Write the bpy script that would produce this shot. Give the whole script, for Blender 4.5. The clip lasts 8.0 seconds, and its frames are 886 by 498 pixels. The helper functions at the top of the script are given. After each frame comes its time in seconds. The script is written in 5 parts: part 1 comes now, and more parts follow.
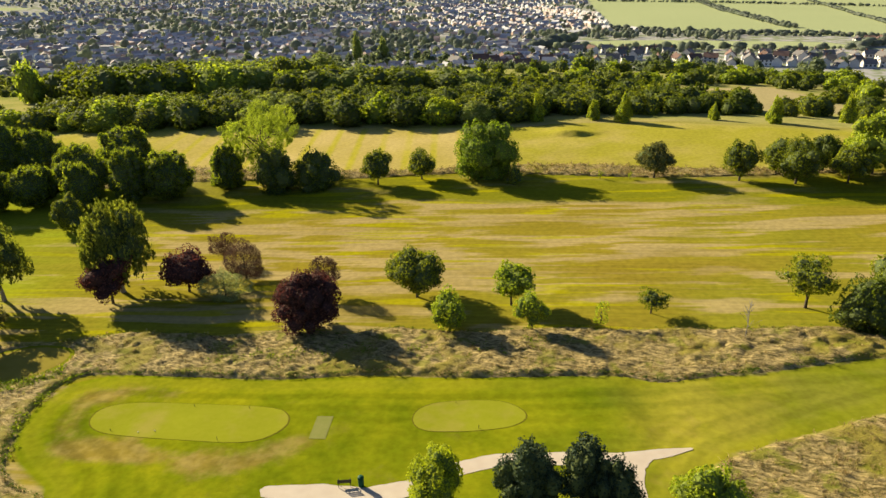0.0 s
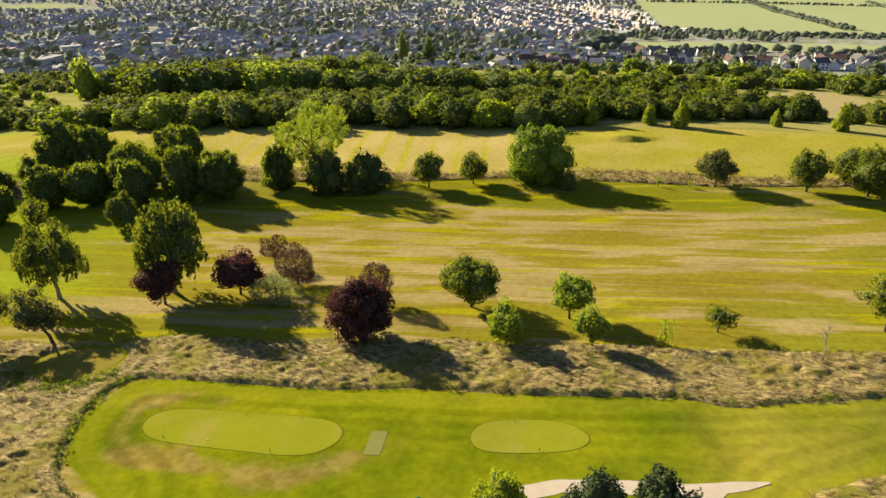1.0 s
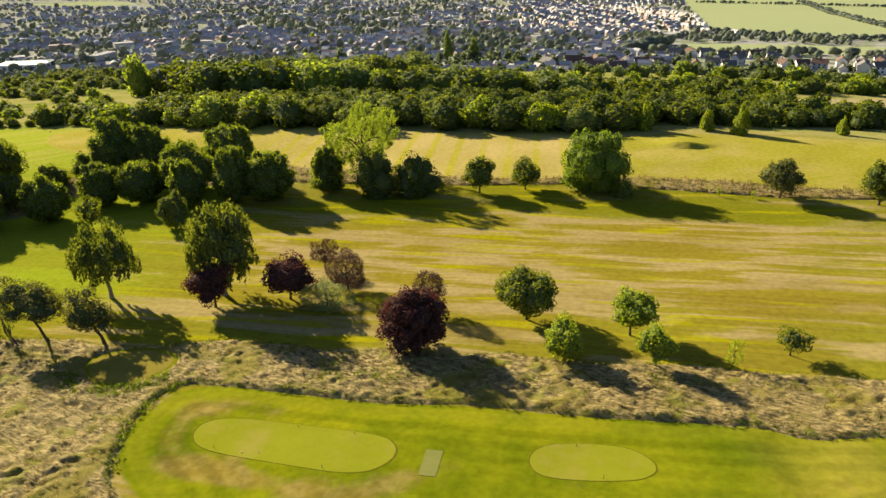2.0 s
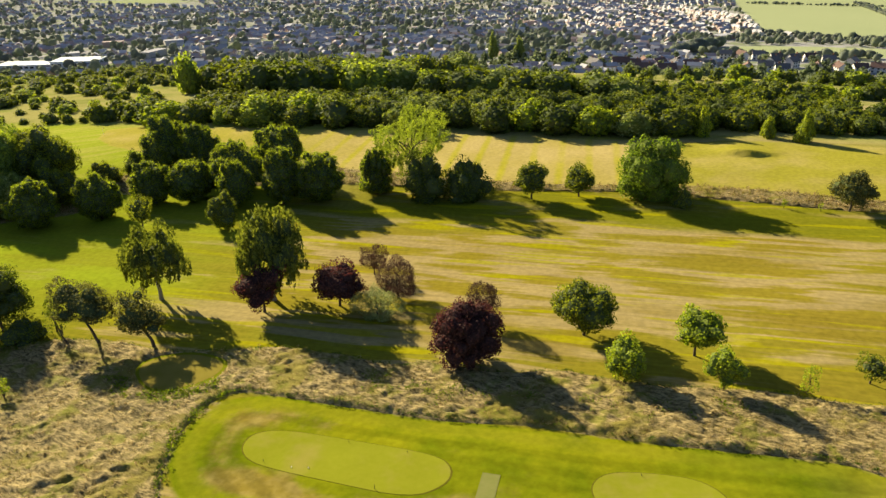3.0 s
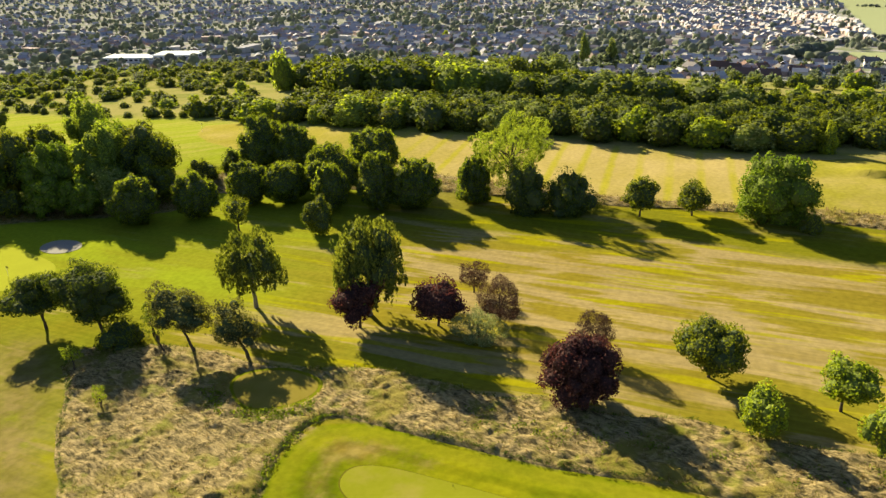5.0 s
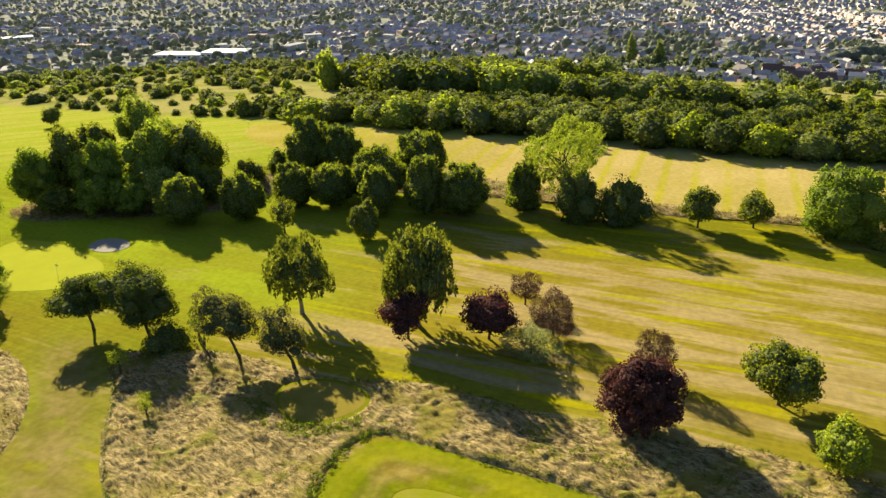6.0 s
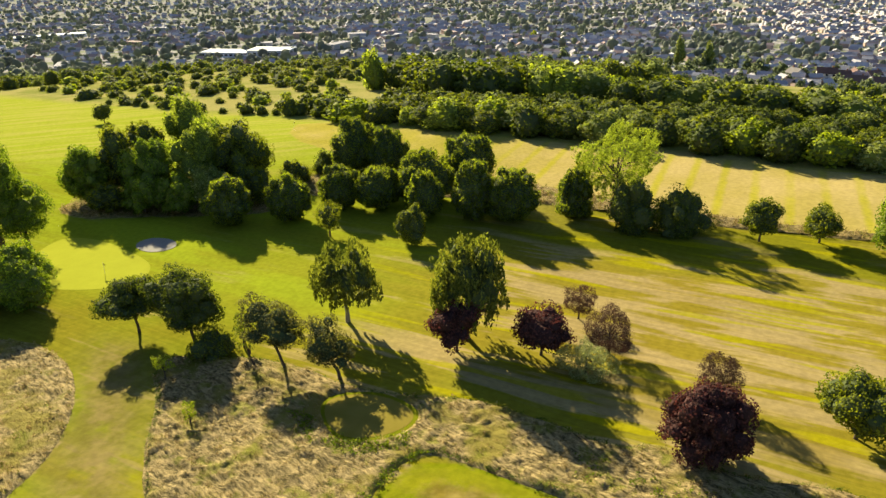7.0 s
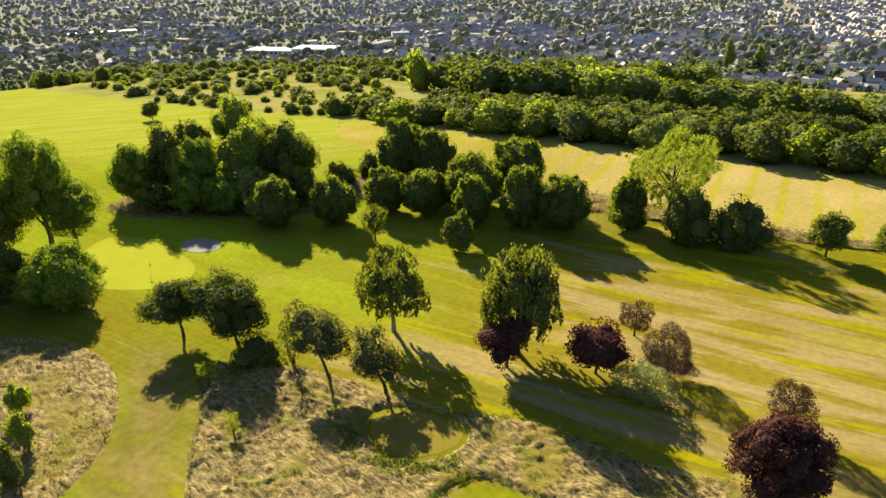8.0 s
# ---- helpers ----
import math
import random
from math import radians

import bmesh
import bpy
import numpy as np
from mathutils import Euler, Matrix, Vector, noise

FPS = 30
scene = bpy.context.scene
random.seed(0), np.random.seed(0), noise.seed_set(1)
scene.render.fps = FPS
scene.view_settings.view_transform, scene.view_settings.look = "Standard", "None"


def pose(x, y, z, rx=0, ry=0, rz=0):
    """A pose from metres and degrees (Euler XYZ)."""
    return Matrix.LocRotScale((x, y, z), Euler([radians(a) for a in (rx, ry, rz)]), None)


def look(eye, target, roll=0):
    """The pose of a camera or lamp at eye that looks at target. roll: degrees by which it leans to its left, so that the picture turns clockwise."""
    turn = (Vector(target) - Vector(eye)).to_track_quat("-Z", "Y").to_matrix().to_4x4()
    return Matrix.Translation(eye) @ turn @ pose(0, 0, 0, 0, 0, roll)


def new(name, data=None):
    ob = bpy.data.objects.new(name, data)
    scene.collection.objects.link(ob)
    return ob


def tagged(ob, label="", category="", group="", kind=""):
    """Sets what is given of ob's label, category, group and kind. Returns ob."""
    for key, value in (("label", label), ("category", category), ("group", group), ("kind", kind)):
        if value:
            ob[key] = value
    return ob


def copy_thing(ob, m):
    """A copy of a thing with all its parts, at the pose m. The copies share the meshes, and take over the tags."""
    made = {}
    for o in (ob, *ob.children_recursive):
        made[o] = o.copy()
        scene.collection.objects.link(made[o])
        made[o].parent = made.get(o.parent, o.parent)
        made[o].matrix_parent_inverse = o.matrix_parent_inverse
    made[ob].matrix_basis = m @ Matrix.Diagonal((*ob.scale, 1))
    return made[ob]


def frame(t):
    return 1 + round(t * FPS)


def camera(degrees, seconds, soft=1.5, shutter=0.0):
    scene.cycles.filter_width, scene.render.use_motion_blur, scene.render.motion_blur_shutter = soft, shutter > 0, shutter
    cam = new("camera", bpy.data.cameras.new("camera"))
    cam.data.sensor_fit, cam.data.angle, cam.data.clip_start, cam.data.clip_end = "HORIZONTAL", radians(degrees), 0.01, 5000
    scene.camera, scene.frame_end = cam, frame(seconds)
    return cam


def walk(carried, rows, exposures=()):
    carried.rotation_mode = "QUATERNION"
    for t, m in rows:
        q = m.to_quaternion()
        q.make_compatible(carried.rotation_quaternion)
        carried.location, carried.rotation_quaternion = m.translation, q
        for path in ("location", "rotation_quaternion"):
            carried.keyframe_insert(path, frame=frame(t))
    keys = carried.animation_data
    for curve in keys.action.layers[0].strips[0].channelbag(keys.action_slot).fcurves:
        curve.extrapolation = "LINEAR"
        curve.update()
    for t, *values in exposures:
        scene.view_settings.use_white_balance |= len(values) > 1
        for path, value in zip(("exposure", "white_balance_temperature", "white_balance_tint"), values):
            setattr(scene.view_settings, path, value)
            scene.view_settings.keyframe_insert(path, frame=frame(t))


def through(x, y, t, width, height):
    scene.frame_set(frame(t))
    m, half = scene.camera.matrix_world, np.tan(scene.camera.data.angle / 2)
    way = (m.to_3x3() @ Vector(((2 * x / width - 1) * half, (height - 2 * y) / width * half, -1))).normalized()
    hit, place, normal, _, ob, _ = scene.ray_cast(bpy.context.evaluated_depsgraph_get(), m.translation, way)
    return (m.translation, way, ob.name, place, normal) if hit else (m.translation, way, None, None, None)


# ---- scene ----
cam = camera(63.79, 8.0)
PITCH, LEAN = -24.09, -0.90
PATH = [  # seconds, x, y, z, yaw
    (0.0, 0.00, 0.00, 50.00, 0.00),
    (0.5, -1.26, 1.56, 50.04, 1.70),
    (1.0, -2.56, 3.14, 50.07, 3.40),
    (1.5, -3.88, 4.71, 50.10, 5.09),
    (2.0, -5.22, 6.29, 50.14, 6.77),
    (2.5, -6.60, 7.86, 50.17, 8.45),
    (3.0, -8.00, 9.42, 50.19, 10.12),
    (3.5, -9.42, 10.98, 50.21, 11.79),
    (4.0, -10.87, 12.52, 50.23, 13.46),
    (4.5, -12.35, 14.05, 50.24, 15.12),
    (5.0, -13.86, 15.55, 50.24, 16.77),
    (5.5, -15.38, 17.03, 50.24, 18.42),
    (6.0, -16.94, 18.49, 50.23, 20.07),
    (6.5, -18.52, 19.91, 50.21, 21.72),
    (7.0, -20.12, 21.30, 50.19, 23.36),
    (7.5, -21.74, 22.65, 50.15, 25.00),
    (8.0, -23.39, 23.97, 50.10, 26.63),
]
walk(cam, [(t, pose(x, y, z, 90 + PITCH, 0, yaw) @ pose(0, 0, 0, 0, 0, LEAN)) for t, x, y, z, yaw in PATH],
     exposures=[(0.0, 1.45), (3.0, 1.50), (8.0, 1.66)])

# ---- light ----
SUN_AZ, SUN_EL = radians(-47.8), radians(21.6)   # azimuth clockwise from +y
world = bpy.data.worlds.new("sky")
scene.world = world
world.use_nodes = True
wn = world.node_tree.nodes
sky = wn.new("ShaderNodeTexSky")
sky.sky_type, sky.sun_disc = "NISHITA", False
sky.sun_elevation, sky.sun_rotation = SUN_EL, SUN_AZ
sky.air_density, sky.dust_density, sky.ozone_density = 0.75, 0.5, 2.0
world.node_tree.links.new(sky.outputs[0], wn["Background"].inputs[0])
wn["Background"].inputs[1].default_value = 0.05
sun_to = Vector((math.sin(SUN_AZ) * math.cos(SUN_EL), math.cos(SUN_AZ) * math.cos(SUN_EL), math.sin(SUN_EL)))
lamp = bpy.data.lights.new("sun", "SUN")
lamp.energy, lamp.angle, lamp.color = 5.0, radians(0.6), (1.0, 0.88, 0.56)
new("sun", lamp).matrix_world = look(sun_to * 400, (0, 0, 0))


# ---- terrain ----
FR = [0, 200, 235, 280, 340, 440, 520, 665, 870, 1060, 1190, 1375, 1615, 1750, 2200, 3200, 7000]
FZ = [-3, -3, -5, -9, -15, -27, -43, -72, -82, -91, -98, -104, -113, -121, -132, -140, -140]
LR = [0, 200, 250, 420, 586, 760, 900, 1060, 1375, 1750, 2200, 3200, 7000]
LZ = [-3, -3, -7.5, -24, -42, -72, -84, -91, -104, -121, -132, -140, -140]


def smooth(a, b, v):
    s = np.clip((v - a) / (b - a), 0, 1)
    return s * s * (3 - 2 * s)


def terrain(x, y):
    """Height of the land: a gently tilted course that falls away to a town in a valley."""
    x, y = np.asarray(x, float), np.asarray(y, float)
    u, v = np.clip(x / 100, -2.4, 1.3), np.clip((y - 100) / 100, -0.8, 0.7)
    near = -0.39 + 3.75 * u - 3.84 * v + 1.27 * u * v + 3.84 * v * v
    r = np.hypot(x, y)
    left = smooth(0.42, 0.56, np.arctan2(-x, np.maximum(y, 1)))
    far = np.interp(r, FR, FZ) * (1 - left) + np.interp(r, LR, LZ) * left
    s = smooth(170, 280, r)
    waves = 0.10 * np.sin(x * 0.21 + np.sin(y * 0.13)) * np.sin(y * 0.17 + 1.3 * np.sin(x * 0.05)) * (1 - smooth(250, 500, r))
    return near * (1 - s) + far * s + waves


def ground_at(x, y):
    return float(terrain(x, y))


def value_noise(x, y, seed):
    """Smooth random heights on a unit lattice, 0 to 1."""
    table = np.random.default_rng(seed).random((256, 256))
    xi, yi = np.floor(x).astype(int), np.floor(y).astype(int)
    fx, fy = x - xi, y - yi
    fx, fy = fx * fx * (3 - 2 * fx), fy * fy * (3 - 2 * fy)
    a, b = table[xi % 256, yi % 256], table[(xi + 1) % 256, yi % 256]
    c, g = table[xi % 256, (yi + 1) % 256], table[(xi + 1) % 256, (yi + 1) % 256]
    return (a * (1 - fx) + b * fx) * (1 - fy) + (c * (1 - fx) + g * fx) * fy


def inside(px, py, poly):
    c = np.zeros(px.shape, bool)
    n = len(poly)
    for i in range(n):
        (x1, y1), (x2, y2) = poly[i], poly[(i + 1) % n]
        if y1 != y2:
            c ^= ((y1 > py) != (y2 > py)) & (px < (x2 - x1) * (py - y1) / (y2 - y1) + x1)
    return c


def depth_in(px, py, poly):
    """Signed distance to a polygon's edge, positive inside."""
    d = np.full(px.shape, 1e9)
    n = len(poly)
    for i in range(n):
        (x1, y1), (x2, y2) = poly[i], poly[(i + 1) % n]
        dx, dy = x2 - x1, y2 - y1
        s = np.clip(((px - x1) * dx + (py - y1) * dy) / (dx * dx + dy * dy + 1e-9), 0, 1)
        d = np.minimum(d, np.hypot(px - x1 - s * dx, py - y1 - s * dy))
    return np.where(inside(px, py, poly), d, -d)


def soften(poly, times=2):
    """Rounds a polygon's corners."""
    for _ in range(times):
        out = []
        for i in range(len(poly)):
            a, b = poly[i], poly[(i + 1) % len(poly)]
            out += [(0.75 * a[0] + 0.25 * b[0], 0.75 * a[1] + 0.25 * b[1]), (0.25 * a[0] + 0.75 * b[0], 0.25 * a[1] + 0.75 * b[1])]
        poly = out
    return poly


ROUGH_STRIP = soften([(-46.2, 87.7), (-38.7, 87.0), (-26.8, 84.1), (-24.4, 86.7), (-19.2, 85), (-14.2, 83.5), (-6.8, 85.6), (-2, 84.2),
    (5.6, 82.6), (16.3, 83.2), (23.5, 81.6), (30.9, 81.4), (37.9, 80.2), (51.2, 80.0), (55.2, 76.8), (80, 80), (80, 74.5),
    (52.8, 72.3), (44.3, 71), (37.1, 69.7), (30.4, 69.4), (25.3, 68.6), (20.9, 70.7), (14.3, 71.1), (0.8, 71.7), (-9.5, 73.4),
    (-17.8, 73.1), (-27.1, 74.1), (-38.2, 75.5), (-46, 76.8), (-48.4, 73), (-48.5, 66.9), (-46.7, 60.4), (-44.2, 55.6), (-37.2, 52.2), (-36, 40),
    (-56, 40), (-65, 55.8), (-73.6, 63.7), (-81.6, 74.5), (-87.7, 79.2), (-87.4, 84.5), (-70.4, 87.5), (-60.2, 84.8), (-52, 85.4)], 1)
ROUND_TEE = soften([(-61.6, 78.8), (-62.6, 82.8), (-57, 85.8), (-50.5, 84.0), (-49.0, 80.5), (-51.5, 76.1), (-56.6, 74.2)])
ROUGH_WEST = soften([(-140, 72), (-121.7, 75.6), (-111, 79.3), (-101.5, 77.2), (-95.1, 73.6), (-88.9, 67.9), (-84.4, 61.6), (-82, 55), (-80, 40), (-140, 40)], 1)
ROUGH_EAST = soften([(23.0, 49.5), (24.8, 52.6), (29.3, 55.3), (37.8, 58), (45.9, 60.4), (80, 69), (80, 36), (24, 38)], 1)
ROUGH_BAND = soften([(-122, 160), (-110, 178), (-96, 183), (-63, 174), (-21.8, 162.9), (2.4, 160.5), (15.8, 161.2), (35, 157.5), (64, 148.8), (90, 145),
    (90, 142), (62.4, 144.5), (44.9, 146.5), (33.4, 149.7), (21.4, 153.4), (4, 157.2), (-26, 157.8), (-60, 163), (-90, 160), (-110, 152)], 1)
ROUGH_COPSE = soften([(-150, 124), (-164, 126), (-160, 150), (-140, 160), (-116, 152), (-112, 142), (-122, 136), (-136, 131)])
DRY_FIELD = soften([(-63, 174), (-21.8, 162.9), (2.4, 160.5), (15.8, 161.2), (35, 157.5), (64, 148.8), (90, 145), (150, 135), (170, 160), (101.6, 179),
    (78.8, 187.4), (51, 197.9), (18.6, 194), (3.1, 198.5), (-13.2, 203), (-40.3, 208), (-61.3, 211), (-82.8, 214), (-117.1, 220), (-165, 231), (-150, 200), (-118, 184)], 1)
PRACTICE = soften([(-46, 76.8), (-27.1, 74.1), (0.8, 71.7), (20.9, 70.7), (52.8, 72.3), (80, 74), (80, 69), (45.9, 60.4), (23, 51), (23, 30), (-36, 30), (-37, 52), (-46.7, 60.4), (-48.5, 66.9)], 1)
CROP_A = [(285, 1195), (410, 2071), (500, 3600), (4200, 3600), (4200, 700), (640, 1036), (564, 1096), (402, 1114)]
CROP_B = [(140, 890), (190, 990), (300, 1010), (420, 985), (540, 990), (520, 905), (420, 875), (300, 892)]
CROP_C = [(-1010, 1930), (-1130, 2110), (-1300, 2200), (-1620, 2260), (-1640, 2160), (-1330, 2030)]
HEATH_PALE = [(98, 300), (150, 325), (150, 240), (106, 225), (98, 245)]


# ---- materials ----
class Nodes:
    """A material under construction."""

    def __init__(self, name, rough=0.9):
        self.m = bpy.data.materials.new(name)
        self.m.use_nodes = True
        self.t = self.m.node_tree
        self.p = self.t.nodes["Principled BSDF"]
        self.p.inputs["Roughness"].default_value = rough
        self.p.inputs["Specular IOR Level"].default_value = 0.06

    def n(self, kind, **inputs):
        node = self.t.nodes.new(kind)
        for k, v in inputs.items():
            self.to(v, node.inputs[k.replace("_", " ")])
        return node

    def to(self, v, socket):
        if isinstance(v, bpy.types.NodeSocket):
            self.t.links.new(v, socket)
        else:
            socket.default_value = (*v, 1) if isinstance(v, tuple) and len(v) == 3 and socket.type == "RGBA" else v

    def math(self, op, a, b=0.5, c=None):
        node = self.t.nodes.new("ShaderNodeMath")
        node.operation = op
        self.to(a, node.inputs[0])
        self.to(b, node.inputs[1])
        if c is not None:
            self.to(c, node.inputs[2])
        return node.outputs[0]

    def mix(self, f, a, b, blend="MIX"):
        node = self.t.nodes.new("ShaderNodeMix")
        node.data_type, node.blend_type = "RGBA", blend
        self.to(f, node.inputs[0])
        self.to(a, node.inputs[6])
        self.to(b, node.inputs[7])
        return node.outputs[2]

    def step(self, v, a, b):
        node = self.t.nodes.new("ShaderNodeMapRange")
        node.interpolation_type = "SMOOTHSTEP"
        for i, q in enumerate((v, a, b)):
            self.to(q, node.inputs[i])
        return node.outputs[0]

    def place(self, scale=(1, 1, 1), turn=0.0):
        g = self.n("ShaderNodeTexCoord").outputs["Object"]
        mp = self.n("ShaderNodeMapping", Vector=g)
        mp.inputs["Rotation"].default_value = (0, 0, radians(turn))
        sc = self.n("ShaderNodeMapping", Vector=mp.outputs[0])
        sc.inputs["Scale"].default_value = scale
        return sc.outputs[0]

    def noise(self, scale, detail=4.0, vec=None, rough=0.55):
        node = self.n("ShaderNodeTexNoise", Scale=scale, Detail=detail, Roughness=rough)
        self.to(vec if vec is not None else self.n("ShaderNodeTexCoord").outputs["Object"], node.inputs["Vector"])
        return node.outputs["Fac"]

    def attr(self, name):
        node = self.n("ShaderNodeAttribute")
        node.attribute_name = name
        return node.outputs["Fac"]

    def bump(self, height, strength=0.5, distance=0.1):
        b = self.n("ShaderNodeBump", Strength=strength, Distance=distance, Height=height)
        self.to(b.outputs[0], self.p.inputs["Normal"])

    def color(self, c):
        self.to(c, self.p.inputs["Base Color"])
        return self.m


LAWN, LUSH, DRY, STRAW = (0.176, 0.155, 0.015), (0.155, 0.180, 0.013), (0.315, 0.240, 0.118), (0.34, 0.25, 0.13)


def ground_material():
    k = Nodes("turf_and_land")
    k.p.inputs["Specular IOR Level"].default_value = 0.0
    wob = k.noise(0.35, 5)
    jag = k.math("MULTIPLY", k.math("SUBTRACT", wob, 0.5), 3.0)
    # fairway: long mown bands, dry crests between greener furrows
    bands = k.step(k.noise(1.0, 5, k.place((0.0035, 0.21, 1), 7.2), 0.55), 0.32, 0.68)
    fine = k.step(k.noise(1.0, 3, k.place((0.005, 0.9, 1), 7.2), 0.6), 0.30, 0.70)
    patch = k.noise(0.028, 4)
    mott = k.noise(1.1, 5)
    dry = k.math("ADD", k.math("MULTIPLY", bands, 0.75), k.math("ADD", k.math("MULTIPLY", fine, 0.25), k.math("MULTIPLY", patch, 0.30)))
    dry = k.math("ADD", dry, k.math("MULTIPLY", k.attr("arid"), 0.40))
    dry = k.math("MULTIPLY", k.step(dry, 0.90, 1.18), 0.78)
    lawn = k.mix(k.step(patch, 0.35, 0.7), LAWN, LUSH)
    lawn = k.mix(k.math("MULTIPLY", k.attr("arid"), 0.62), lawn, (0.225, 0.165, 0.022))
    lawn = k.mix(dry, lawn, DRY)
    hue = k.noise(0.075, 5, k.place((0.22, 1, 1), 7), 0.62)
    lawn = k.mix(k.math("MULTIPLY", k.step(hue, 0.52, 0.66), 0.6), lawn, (0.18, 0.135, 0.02))
    lawn = k.mix(k.math("MULTIPLY", k.step(k.noise(0.05, 6, k.place((0.2, 1, 1), 7), 0.65), 0.56, 0.74), 0.45), lawn, (0.185, 0.20, 0.004))
    streak = k.noise(1.0, 4, k.place((0.02, 1.6, 1), 7.5), 0.6)
    lawn = k.mix(0.5, lawn, k.mix(k.step(streak, 0.3, 0.7), (0.78, 0.78, 0.76), (1.20, 1.18, 1.1)), "MULTIPLY")
    thread = k.step(k.noise(1.0, 3, k.place((0.003, 0.42, 1), 7.2), 0.5), 0.575, 0.65)
    lawn = k.mix(k.math("MULTIPLY", k.attr("bank"), k.step(k.noise(0.11, 5, k.place((0.35, 1, 1), 7), 0.6), 0.28, 0.55)), lawn, k.mix(streak, (0.125, 0.125, 0.008), (0.185, 0.178, 0.012)))
    lawn = k.mix(k.math("MULTIPLY", k.math("MULTIPLY", thread, k.step(k.attr("arid"), 0.0, 0.45)), 0.75), lawn, (0.270, 0.245, 0.004))
    lawn = k.mix(k.math("MULTIPLY", k.attr("lush"), k.math("MAXIMUM", k.step(hue, 0.68, 0.42), 0.55)), lawn, (0.222, 0.262, 0.016))
    lawn = k.mix(k.math("MULTIPLY", k.math("MULTIPLY", k.attr("track"), k.step(k.noise(0.25, 5), 0.25, 0.5)), 0.95), lawn, k.mix(k.step(k.noise(0.4, 5), 0.35, 0.65), (0.150, 0.128, 0.030), (0.205, 0.160, 0.060)))
    past = k.mix(k.step(k.noise(1.0, 4, k.place((0.014, 0.22, 1), -35), 0.6), 0.40, 0.62), (0.235, 0.270, 0.024), (0.30, 0.29, 0.060))
    lawn = k.mix(k.math("MULTIPLY", k.attr("pasture"), 0.9), lawn, past)
    # putting area: softer, greener, worn to brown in patches
    worn = k.math("MULTIPLY", k.step(k.math("ADD", k.noise(0.13, 6, None, 0.66), k.math("MULTIPLY", k.attr("worn"), 0.29)), 0.55, 0.80), 0.75)
    pract = k.mix(k.step(k.noise(0.09, 6, None, 0.65), 0.30, 0.68), (0.088, 0.116, 0.004), (0.176, 0.183, 0.007))
    pract = k.mix(worn, pract, k.mix(k.step(k.noise(0.5, 5), 0.35, 0.65), (0.16, 0.112, 0.030), (0.24, 0.178, 0.065)))
    pract = k.mix(k.math("MULTIPLY", k.attr("east"), k.step(k.noise(0.12, 5), 0.25, 0.65)), pract, (0.200, 0.180, 0.030))
    rings = k.math("SINE", k.math("ADD", k.math("MULTIPLY", k.attr("practice"), 2.6), k.math("MULTIPLY", jag, 0.5)), 0)
    pract = k.mix(k.math("MULTIPLY", k.step(k.attr("practice"), 16.0, 4.0), 0.5), pract, k.mix(k.step(rings, -0.8, 0.8), (0.80, 0.80, 0.80), (1.18, 1.16, 1.1)), "MULTIPLY")
    rim = k.math("MULTIPLY", k.step(k.attr("practice"), 0.4, 1.2), k.step(k.attr("practice"), 3.4, 2.2))
    pract = k.mix(k.math("MULTIPLY", rim, 0.55), pract, (0.205, 0.205, 0.012))
    patch2 = k.noise(0.055, 4)
    pract = k.mix(0.7, pract, k.mix(k.step(patch2, 0.36, 0.64), (0.72, 0.80, 0.7), (1.22, 1.14, 1.1)), "MULTIPLY")
    c = k.mix(k.step(k.attr("practice"), -0.4, 0.4), lawn, pract)
    # upper field: pale stubble with greener mower lines
    lines = k.math("SINE", k.math("MULTIPLY", k.n("ShaderNodeSeparateXYZ", Vector=k.place((1, 1, 1), 1)).outputs[0], 0.92), 0)
    lines = k.math("MULTIPLY", k.step(k.math("ADD", lines, k.math("MULTIPLY", jag, 0.25)), 0.35, 1.1), k.math("MULTIPLY", k.step(k.noise(0.03, 3), 0.26, 0.44), k.attr("striped")))
    field = k.mix(k.step(k.noise(0.05, 5), 0.3, 0.75), (0.33, 0.265, 0.075), (0.40, 0.31, 0.13))
    field = k.mix(k.math("MULTIPLY", k.math("SUBTRACT", 1.0, k.attr("striped")), k.step(k.noise(0.06, 5), 0.2, 0.6)), field, (0.26, 0.235, 0.030))
    field = k.mix(k.math("MULTIPLY", lines, 0.75), field, (0.31, 0.285, 0.012))
    c = k.mix(k.step(k.math("ADD", k.attr("field"), k.math("MULTIPLY", jag, 0.5)), -0.6, 0.6), c, field)
    # rough grass, bleached
    rg = k.mix(k.step(k.noise(0.9, 6, None, 0.65), 0.32, 0.68), (0.10, 0.10, 0.022), STRAW)
    rg = k.mix(k.step(k.noise(0.16, 4), 0.50, 0.72), rg, (0.13, 0.155, 0.02))
    c = k.mix(k.step(k.math("ADD", k.attr("rough"), jag), -0.5, 0.5), c, rg)
    # scrubby slope and town gardens far off
    heath = k.mix(k.step(k.noise(0.045, 5), 0.44, 0.68), (0.265, 0.240, 0.085), (0.17, 0.185, 0.045))
    c = k.mix(k.step(k.attr("slope"), -8, 8), c, heath)
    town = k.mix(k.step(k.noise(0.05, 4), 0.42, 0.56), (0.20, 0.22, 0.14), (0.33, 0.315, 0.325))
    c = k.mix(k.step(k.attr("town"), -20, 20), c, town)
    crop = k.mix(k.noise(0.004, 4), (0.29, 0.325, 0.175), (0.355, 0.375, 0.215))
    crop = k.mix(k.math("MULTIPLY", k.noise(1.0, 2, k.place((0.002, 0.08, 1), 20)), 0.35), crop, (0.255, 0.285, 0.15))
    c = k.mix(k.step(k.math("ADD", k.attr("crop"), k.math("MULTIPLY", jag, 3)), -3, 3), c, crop)
